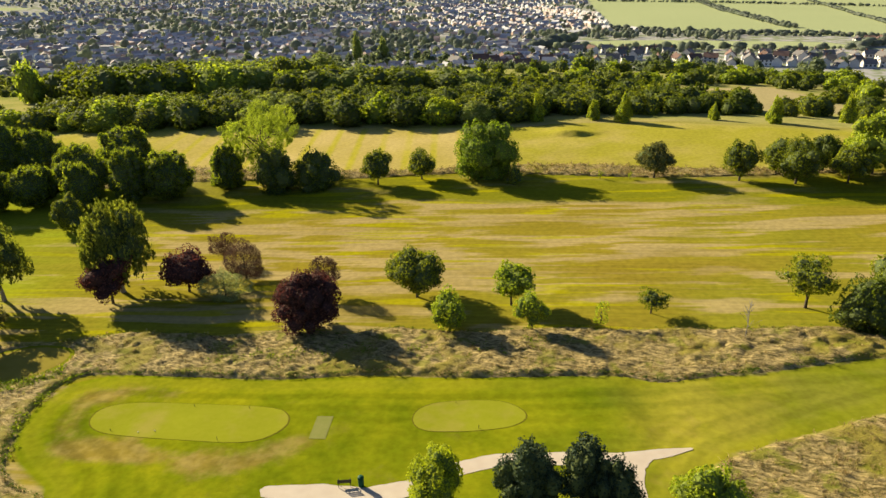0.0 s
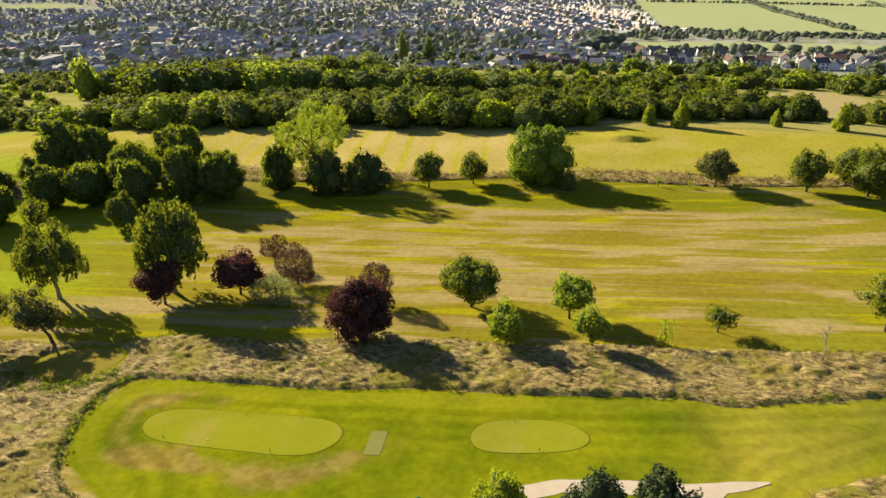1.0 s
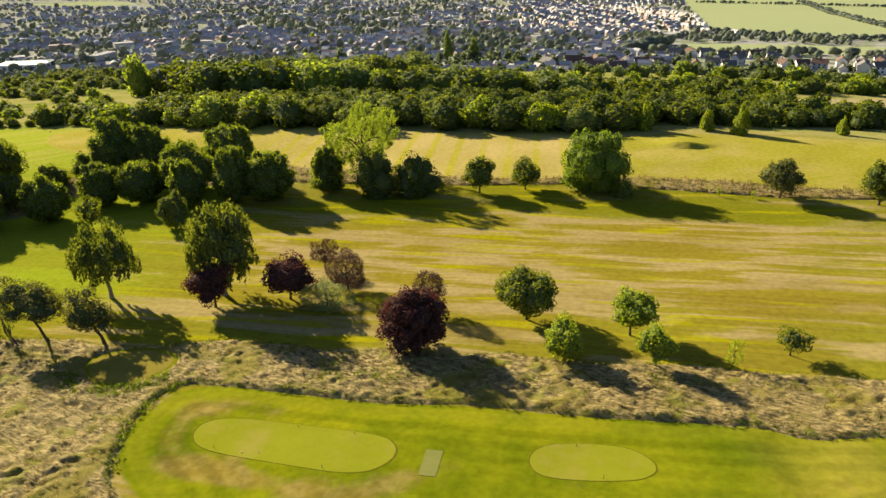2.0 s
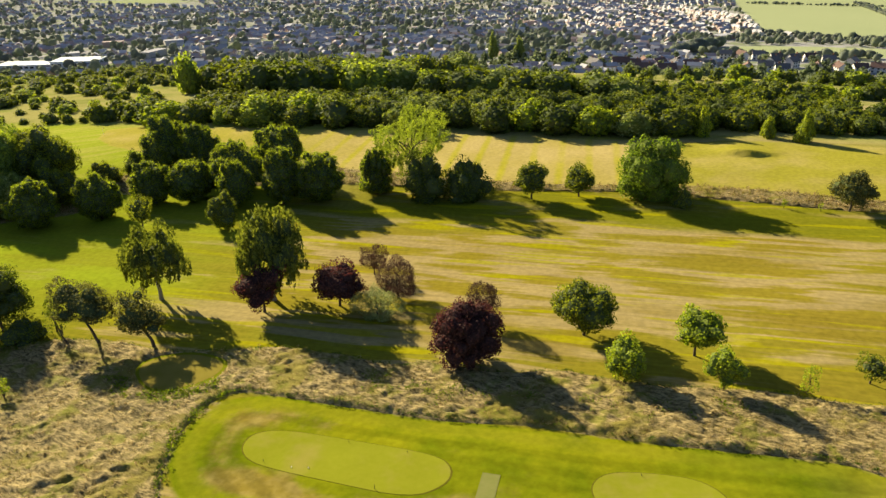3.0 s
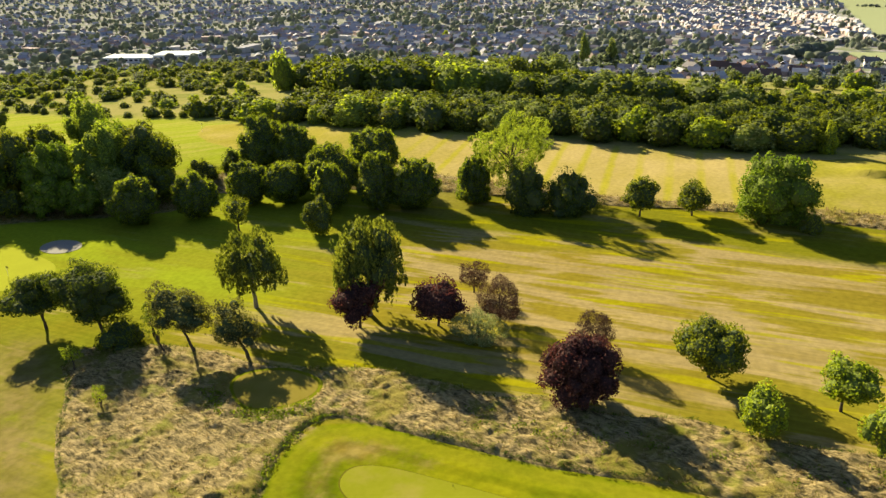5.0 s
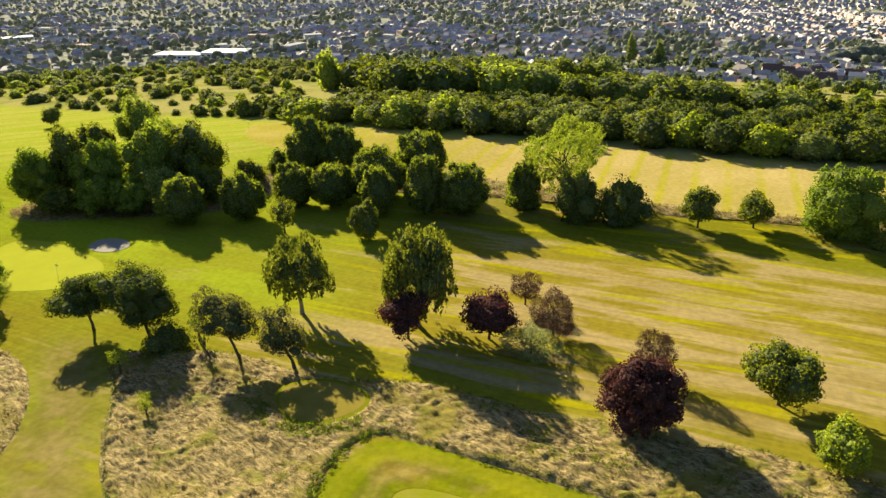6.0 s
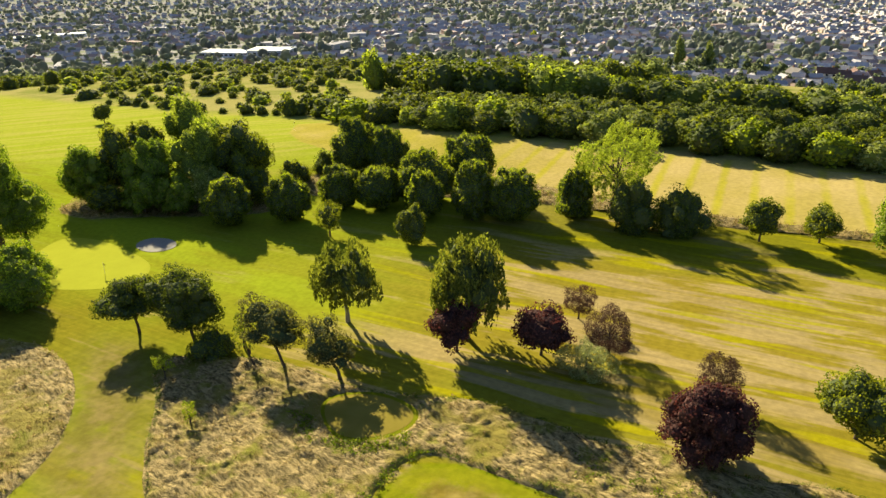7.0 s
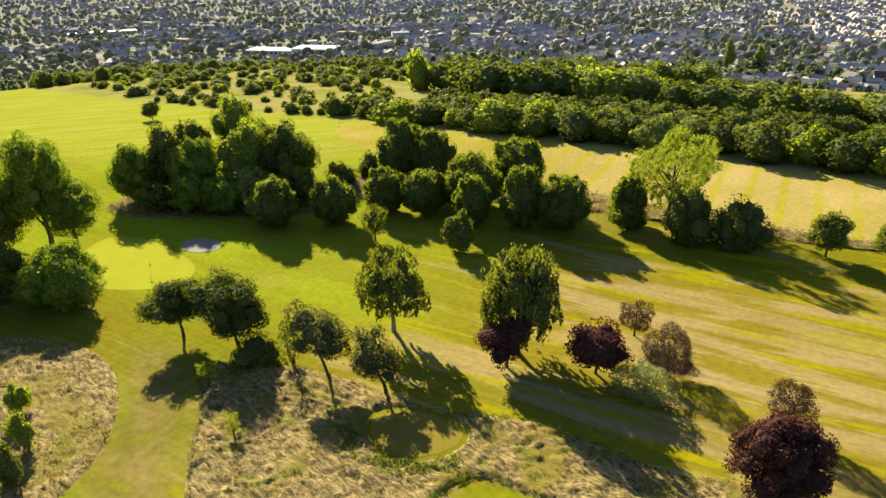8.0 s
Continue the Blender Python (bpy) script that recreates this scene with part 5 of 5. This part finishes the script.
def hazed_foliage(name, spots, label, leaf=0.9, per=34):
    """Crowns far off, joined: a lumpy core and loose leaf masses each. spots: rows of x, y, height, radius."""
    rng = np.random.default_rng(len(spots))
    pieces = []
    for x, y, h, r in spots:
        z = ground_at(x, y)
        c = np.array([x, y, z + h * 0.52])
        k = np.array([r, r, h * 0.52])
        pieces.append((SMALL_V * rng.uniform(0.7, 1.05, (len(SMALL_V), 1)) * k + c, SMALL_F))
        d = unit(rng.normal(size=(per, 3)))
        d[:, 2] = np.abs(d[:, 2]) * 1.2 - 0.4
        pieces.append(leaves_at(rng, c + d * k * rng.uniform(0.9, 1.1, (per, 1)), d, leaf * max(1.0, r / 3), 0, 0.6))
    return tagged(new(name, mesh_of(name, *joined(pieces), M_FAR_LEAF_HAZED, True)), label, "trees", kind="stuff")


def town_trees():
    rng = np.random.default_rng(33)
    rows = []
    count = 0
    while len(rows) + count < 7200:
        a, r = rng.uniform(-0.52, 1.02), 600 + 2250 * rng.random() ** 1.3
        x, y = -r * math.sin(a), r * math.cos(a)
        px, py = np.array([x]), np.array([y])
        if (a > 0.49 and r < 720) or x > 430 or (x > 60 and 560 < y < 860 and rng.random() < 0.5) or depth_in(px, py, CROP_A)[0] > -8 or depth_in(px, py, CROP_C)[0] > -8 or depth_in(px, py, CROP_B)[0] > -8:
            continue
        if rng.random() > (0.22 if x > 0 and y > 1120 else 1.0 if leafy(px, py)[0] > 0.5 else 0.42):
            continue
        h = rng.uniform(3.5, 8.5) + 7 * rng.random() ** 5
        if r < 840:
            FAR[7].append((x, y, h, rng.uniform(0.8, 1.2)))
            count += 1
            continue
        rows.append((x, y, h, h * rng.uniform(0.38, 0.6)))
    hazed_foliage("town_trees", rows, "trees and gardens among the town's houses", per=6)


town_trees()
far_woods()


def hedge_line(line, gap, lo, hi, rows, rng):
    for (x1, y1), (x2, y2) in zip(line[:-1], line[1:]):
        n = max(2, round(math.hypot(x2 - x1, y2 - y1) / gap))
        for i in range(n):
            h = rng.uniform(lo, hi)
            rows.append((x1 + (x2 - x1) * i / n + rng.normal(0, gap * 0.2), y1 + (y2 - y1) * i / n + rng.normal(0, gap * 0.3), h, h * rng.uniform(0.6, 0.9)))


def far_hedges():
    rng = np.random.default_rng(4)
    rows = []
    hedge_line([(276, 1190), (402, 1108), (564, 1090), (640, 1030), (900, 930)], 6, 4, 9, rows, rng)
    hedge_line([(280, 1165), (410, 1085), (560, 1068)], 9, 4, 8, rows, rng)
    hedge_line([(686, 2032), (596, 1471), (566, 1198)], 7, 4, 8, rows, rng)
    hedge_line([(700, 2032), (612, 1471), (580, 1198)], 9, 4, 8, rows, rng)
    hedge_line([(966, 1960), (880, 1603), (779, 1289), (740, 1150)], 6.5, 4, 8, rows, rng)
    hedge_line([(426, 1997), (685, 1919), (1053, 1758), (1500, 1600)], 8, 4, 8, rows, rng)
    hedge_line([(140, 885), (300, 885), (420, 866), (520, 896)], 9, 4, 10, rows, rng)
    hedge_line([(130, 905), (180, 985)], 7, 8, 15, rows, rng)
    hedge_line([(110, 880), (165, 960)], 7, 8, 15, rows, rng)
    hedge_line([(500, 860), (520, 905), (640, 1000)], 8, 6, 12, rows, rng)
    hazed_foliage("field_hedges", rows, "dark hedgerows between pale crop fields", per=15)


far_hedges()


# ---- rough grass ----
def tussocks(x, y):
    """Lie of the matted grass: hummocks about a metre across, drawn out in swathes."""
    w = value_noise(x * 0.18, y * 0.18, 3) * 5
    h = value_noise(x * 0.7 + w, y * 1.15 - w, 1) * 0.50 + value_noise(x * 1.5 - w, y * 2.4 + w, 2) * 0.26
    return np.maximum(h, 0.22) * (0.5 + 0.7 * value_noise(x * 0.12, y * 0.12, 4))


def rough_turf(name, poly, holes, label, step=0.42):
    p = np.array(poly)
    lo, hi = p.min(0), p.max(0)
    gx, gy = np.arange(lo[0] - 1, hi[0] + 1, step), np.arange(lo[1] - 1, hi[1] + 1, step)
    X, Y = np.meshgrid(gx, gy)
    d = depth_in(X.ravel(), Y.ravel(), poly).reshape(X.shape)
    for hole in holes:
        d = np.minimum(d, -depth_in(X.ravel(), Y.ravel(), hole).reshape(X.shape))
    Z = terrain(X, Y) - 0.06 + np.clip((d + 0.3) / 0.9, -0.5, 1.0) * (0.10 + 1.15 * tussocks(X, Y))
    i = np.arange(X.size).reshape(X.shape)
    ok = (d[:-1, :-1] > -0.5) & (d[1:, 1:] > -0.5) & (d[:-1, 1:] > -0.5) & (d[1:, :-1] > -0.5)
    f = np.stack([i[:-1, :-1], i[:-1, 1:], i[1:, 1:], i[1:, :-1]], -1)[ok]
    used, back = np.unique(f.ravel(), return_inverse=True)
    v = np.stack([X.ravel(), Y.ravel(), Z.ravel()], -1)[used]
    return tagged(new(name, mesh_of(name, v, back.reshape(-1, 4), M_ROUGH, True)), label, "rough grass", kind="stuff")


def rough_material():
    k = Nodes("matted_straw_shaded_gaps")
    w = k.noise(0.25, 3)
    vec = k.n("ShaderNodeVectorMath", Vector=k.place((1.0, 2.4, 1.0), 12))
    k.to(k.n("ShaderNodeCombineXYZ", X=k.math("MULTIPLY", w, 6.0), Y=k.math("MULTIPLY", w, -5.0)).outputs[0], vec.inputs[1])
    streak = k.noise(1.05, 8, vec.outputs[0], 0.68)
    # straw darkens where the bump is low: shade between tufts put into colour
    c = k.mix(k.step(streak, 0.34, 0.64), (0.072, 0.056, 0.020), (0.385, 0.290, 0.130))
    c = k.mix(k.step(k.noise(0.13, 5, None, 0.6), 0.50, 0.62), c, (0.20, 0.165, 0.034))
    c = k.mix(k.math("MULTIPLY", k.step(k.noise(0.30, 5, None, 0.6), 0.53, 0.64), 0.7), c, (0.15, 0.155, 0.014))
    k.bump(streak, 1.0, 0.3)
    return k.color(c)


M_ROUGH = rough_material()


def blades(rng, x, y, tall, wide, per, lie):
    """Tufts of bent grass blades at x, y: each blade a narrow folded strip."""
    m = len(x)
    n = m * per
    bx = np.repeat(x, per) + rng.normal(0, 0.16, n)
    by = np.repeat(y, per) + rng.normal(0, 0.16, n)
    base = np.column_stack([bx, by, terrain(bx, by) + 1.0 * tussocks(bx, by)])
    a = np.repeat(lie, per) + rng.normal(0, 1.2, n)
    h = np.repeat(tall, per) * rng.uniform(0.6, 1.2, n)
    d = np.column_stack([np.cos(a), np.sin(a), np.zeros(n)])
    side = np.column_stack([-np.sin(a), np.cos(a), np.zeros(n)]) * (wide * rng.uniform(0.7, 1.3, n))[:, None]
    up = np.array([0, 0, 1.0])
    bend = rng.uniform(0.35, 0.95, n)[:, None]
    mid = base + (up * 0.75 + d * bend * 0.5) * h[:, None] * 0.75
    tip = base + (up * (1.0 - 0.75 * bend) + d * bend) * h[:, None] * 1.15
    v = np.stack([base - side, base + side, mid + side * 0.8, tip, mid - side * 0.8], 1).reshape(-1, 3)
    i = np.arange(n)[:, None] * 5
    return v, np.concatenate([i + np.array([[0, 1, 2, 4]]), i + np.array([[4, 2, 3, 3]])])


def rough_grass(name, polys, holes, per_metre, tall, material, label, seed, edge=(0.0, 1e9), clump=1.0):
    rng = np.random.default_rng(seed)
    xs, ys = [], []
    for poly in polys:
        p = np.array(poly)
        lo, hi = p.min(0), p.max(0)
        n = int((hi[0] - lo[0]) * (hi[1] - lo[1]) * per_metre)
        x, y = rng.uniform(lo[0], hi[0], n), rng.uniform(lo[1], hi[1], n)
        d = depth_in(x, y, poly)
        ok = (d > edge[0]) & (d < edge[1])
        for hole in holes:
            ok &= depth_in(x, y, hole) < 0
        # grass gathers in tussocks and lies in swathes
        t = np.sin(x * 2.1 + 2 * np.sin(y * 1.3)) * np.sin(y * 2.6 + 2 * np.sin(x * 0.9)) + 0.8 * np.sin(x * 0.61 + 1.7 * np.sin(y * 0.47)) * np.sin(y * 0.8)
        ok &= rng.uniform(-1.6, 1.0, n) < t * clump + (1 - clump) * 2
        xs.append(x[ok])
        ys.append(y[ok])
    x, y = np.concatenate(xs), np.concatenate(ys)
    lie = 1.6 * np.sin(x * 0.35 + 1.1 * np.sin(y * 0.4)) + 1.3 * np.sin(y * 0.5 + x * 0.1)
    v, f = blades(rng, x, y, tall * rng.uniform(0.6, 1.3, len(x)), 0.038, 6, lie)
    q = f[: len(f) // 2]
    tri = f[len(f) // 2:, :3]
    faces = np.concatenate([np.column_stack([q[:, 0], q[:, 1], q[:, 2]]), np.column_stack([q[:, 0], q[:, 2], q[:, 3]]), tri])
    return tagged(new(name, mesh_of(name, v, faces, material)), label, "rough grass", kind="stuff")


rough_turf("rough_turf", ROUGH_STRIP, [ROUND_TEE], "hummocky bleached turf of the rough", 0.34)
rough_turf("rough_turf", ROUGH_WEST, [], "hummocky bleached turf in the western rough")
rough_turf("rough_turf", ROUGH_EAST, [], "hummocky pale turf near the path")
rough_turf("rough_turf", ROUGH_BAND, [], "dry rough band under the row of trees", 0.8)
rough_grass("dry_rough_grass", [ROUGH_STRIP], [ROUND_TEE], 1.7, 0.42, M_STRAW, "tall bleached matted grass in the rough", 1)
rough_grass("dry_rough_grass", [ROUGH_WEST], [], 2.2, 0.44, M_STRAW, "bleached tussocky grass in the western rough", 2)
rough_grass("dry_rough_grass", [ROUGH_EAST], [], 2.2, 0.44, M_STRAW, "bleached and greenish rough near the path", 3)
rough_grass("dry_rough_grass", [ROUGH_BAND, ROUGH_COPSE], [], 2.5, 0.8, M_STRAW, "dry pale grass band under the trees", 4)
rough_grass("edge_grass", [ROUGH_STRIP], [], 9, 0.2, M_EDGE_GRASS, "fresh green grass fringe along the rough's edge", 5, (0.0, 0.5), 0.6)


def weed_patch(line, half, n, tall, label, seed):
    """Low leafy weeds scattered along a line."""
    rng = np.random.default_rng(seed)
    p = np.array(line, float)
    s = rng.uniform(0, len(p) - 1.001, n)
    i = s.astype(int)
    q = p[i] + (p[i + 1] - p[i]) * (s - i)[:, None] + rng.normal(0, half * 0.5, (n, 2))
    keep = value_noise(q[:, 0] * 0.5, q[:, 1] * 0.5, 9) > 0.35
    q = np.repeat(q[keep], 9, 0)
    q = q + rng.normal(0, 0.22, q.shape)
    z = terrain(q[:, 0], q[:, 1]) + 0.18 + tall * rng.random(len(q))
    up = np.tile([0, 0, 1.0], (len(q), 1))
    return tagged(new("weeds", mesh_of("weeds", *leaves_at(rng, np.column_stack([q, z]), up, 0.22, 0, 0.8), M_LEAF_WEED)), label, "weeds", kind="stuff")


M_LEAF_WEED = leaf_material("leaf_nettle", (0.075, 0.115, 0.008), (0.19, 0.235, 0.015), 0.4)
weed_patch([(-63, 77.5), (-58.5, 73.6), (-52.5, 74.2), (-48.4, 77.6)], 1.4, 300, 0.4, "bright green nettles round the tee in the rough", 31)
weed_patch([(-46.5, 77.2), (-48.9, 72.8), (-49.0, 66.8), (-47.2, 60.2), (-44.8, 55.2)], 0.9, 230, 0.12, "fresh green weeds along the rough's inner edge", 32)
weed_patch([(-30, 80), (-22, 78), (-12, 79.5), (2, 77.5), (14, 79)], 2.2, 260, 0.5, "green weeds scattered in the dry rough", 33)


# ---- small things on the course ----
M_BIN = plain_material("green_painted_bin", (0.01, 0.05, 0.03), (0.02, 0.08, 0.045), 4.0, 0.5, 0.1)
M_DARK = plain_material("dark_wood", (0.03, 0.025, 0.02), (0.06, 0.05, 0.04), 5.0, 0.8, 0.3)
M_WHITE = plain_material("white_paint", (0.75, 0.75, 0.73), (0.82, 0.82, 0.80), 3.0, 0.5, 0.05)
M_FLAG = plain_material("flag_cloth", (0.55, 0.50, 0.10), (0.65, 0.60, 0.15), 3.0, 0.8, 0.1)


def lathe(profile, sides=18):
    """A turned shape from rows of (radius, height)."""
    bm = bmesh.new()
    rings = []
    for r, z in profile:
        rings.append([bm.verts.new((r * math.cos(2 * math.pi * i / sides), r * math.sin(2 * math.pi * i / sides), z)) for i in range(sides)])
    for a, b in zip(rings[:-1], rings[1:]):
        for i in range(sides):
            bm.faces.new((a[i], a[(i + 1) % sides], b[(i + 1) % sides], b[i]))
    bm.faces.new(rings[0][::-1])
    bm.faces.new(rings[-1])
    return bm


def litter_bin(x, y):
    ob = empty("litter_bin", pose(x, y, ground_at(x, y) + 0.08), "round dark green litter bin beside the gravel path", "bin")
    part("body", lathe([(0.25, 0), (0.27, 0.04), (0.28, 0.85), (0.30, 0.88), (0.30, 0.94)]), M_BIN, ob)
    part("lid", lathe([(0.31, 0.96), (0.31, 1.02), (0.26, 1.14), (0.12, 1.20)]), M_BIN, ob)


def park_bench(x, y, turn):
    ob = empty("park_bench", pose(x, y, ground_at(x, y) + 0.08, 0, 0, turn), "small dark wooden bench beside the path", "bench")
    for i in range(4):
        bm = bmesh.new()
        box(bm, -0.65, 0.65, -0.20 + i * 0.11, -0.11 + i * 0.11, 0.42, 0.46)
        part("seat_slat", bm, M_DARK, ob)
    for i in range(3):
        bm = bmesh.new()
        box(bm, -0.65, 0.65, 0.25 + i * 0.02, 0.28 + i * 0.02, 0.52 + i * 0.14, 0.62 + i * 0.14)
        part("back_slat", bm, M_DARK, ob)
    for sx in (-0.58, 0.54):
        for y0, top in ((-0.18, 0.62), (0.24, 0.92)):
            bm = bmesh.new()
            box(bm, sx, sx + 0.05, y0, y0 + 0.05, 0, top)
            part("leg", bm, M_DARK, ob)
        bm = bmesh.new()
        box(bm, sx, sx + 0.05, -0.2, 0.28, 0.62, 0.66)
        part("armrest", bm, M_DARK, ob)


litter_bin(-8.1, 52.5)
park_bench(-9.7, 52.75, 184)


def flagstick(x, y, tall, label, cloth=True, stick=None):
    ob = empty("flagstick", pose(x, y, ground_at(x, y) + 0.04), label, "flagstick")
    part("pole", lathe([(0.03, -0.05), (0.03, tall * 0.5), (0.022, tall)], 8), stick or M_WHITE, ob)
    if cloth:
        v, f = [], []
        for i in range(6):
            for zz in (tall - 0.05, tall - 0.42):
                v.append((0.03 + 0.11 * i, 0.05 * math.sin(i * 1.3), zz - 0.02 * i))
        for i in range(5):
            f.append((2 * i, 2 * i + 2, 2 * i + 3, 2 * i + 1))
        child("flag", mesh_of("flag", np.array(v), f, M_FLAG, True), ob)


flagstick(-154.8, 212.2, 2.8, "tall white flagstick on the upper field")
flagstick(-121.5, 103.0, 2.1, "thin flagstick on the golf green")
for px, py in ((-24.3, 60.9), (3.5, 61.2)):
    flagstick(px, py, 0.45, "short dark marker pin on the putting green", False, M_DARK)
for px, py in ((-36.9, 63.6), (-29.0, 67.9), (-22.4, 67.0), (1.2, 66.2)):
    flagstick(px, py, 0.25, "short dark hole pin on the putting green", False, M_DARK)


def golf_ball(x, y):
    bm = bmesh.new()
    bmesh.ops.create_icosphere(bm, subdivisions=2, radius=0.06)
    me = bpy.data.meshes.new("ball_marker")
    bm.to_mesh(me)
    bm.free()
    me.materials.append(M_WHITE)
    ob = new("ball_marker", me)
    ob.location = (x, y, ground_at(x, y) + 0.1)
    tagged(ob, "small white ball marker on mown turf", "marker")


golf_ball(-33.6, 63.0)
golf_ball(-31.8, 63.1)
golf_ball(-152.2, 119.1)
tree("sapling", 34.4, 147.6, 1.9, 0.5, M_LEAF_LIGHT, "tiny staked sapling on the bank", z0=0.2, lobes=6, leaf=0.22, dens=0.8, core=0)
tree("sapling", 40.5, 146.0, 1.8, 0.5, M_LEAF_LIGHT, "tiny staked sapling in short grass", z0=0.2, lobes=6, leaf=0.22, dens=0.8, core=0)


# ---- landmarks in the town ----
def hall(x, y, turn, parts, label):
    """A large flat-roofed building of several blocks: rows of (x0, x1, y0, y1, height)."""
    ob = empty("school_building", pose(x, y, ground_at(x, y), 0, 0, turn), label, "building")
    for x0, x1, y0, y1, h in parts:
        bm = bmesh.new()
        box(bm, x0, x1, y0, y1, -6, h)
        walls = part("wall", bm, M_HALL, ob)
        bm = bmesh.new()
        box(bm, x0 - 0.6, x1 + 0.6, y0 - 0.6, y1 + 0.6, h + 0.02, h + 0.7)
        part("roof", bm, M_HALL, ob)
        n = max(2, int((x1 - x0) / 6))
        for i in range(n):
            cx = x0 + (x1 - x0) * (i + 0.5) / n
            bm = bmesh.new()
            box(bm, cx - 1.9, cx + 1.9, y0 - 0.12, y0 + 0.1, h * 0.45, h * 0.8)
            part("window", bm, M_WINDOW, walls)


M_HALL = plain_material("pale_hall_wall", (0.55, 0.58, 0.64), (0.66, 0.68, 0.72), 0.5, 0.8, 0.1)
hall(-596, 742, 14, [(-45, 15, -14, 14, 6.0), (15.5, 66, -16, 16, 9.0)], "long white flat-roofed school building below the heath")
hall(-1130, 910, 52, [(-50, 60, -12, 12, 5.0)], "long pale industrial shed far in the valley")
M_TEAL = plain_material("teal_sheet_roof", (0.03, 0.22, 0.26), (0.05, 0.30, 0.34), 1.0, 0.6, 0.1)
teal = house_prototype(13, 9, 3.4, 3.0, M_WALL_LIGHT, M_TEAL, "low building with a bright teal roof")
teal.name = "teal_house"
teal.matrix_basis = pose(-130, 640, ground_at(-130, 640) + 3, 0, 0, 10) @ Matrix.Scale(1.25, 4)
tree("poplar_tree", -89.6, 784.9, 30, 6.0, M_LEAF_GREY, "tall column-shaped poplar among houses", z0=0.02, leaf=1.6, lobes=14, taper=0.2)
tree("poplar_tree", -62, 800, 24, 6.0, M_LEAF_GREY, "tall column-shaped poplar among houses", z0=0.02, leaf=1.6, lobes=14, taper=0.2)
tree("yellow_tree", -310.1, 1030.2, 13, 5.0, M_LEAF_GOLD, "bright yellow tree in the middle of the town", z0=0.05, leaf=1.6, lobes=10)
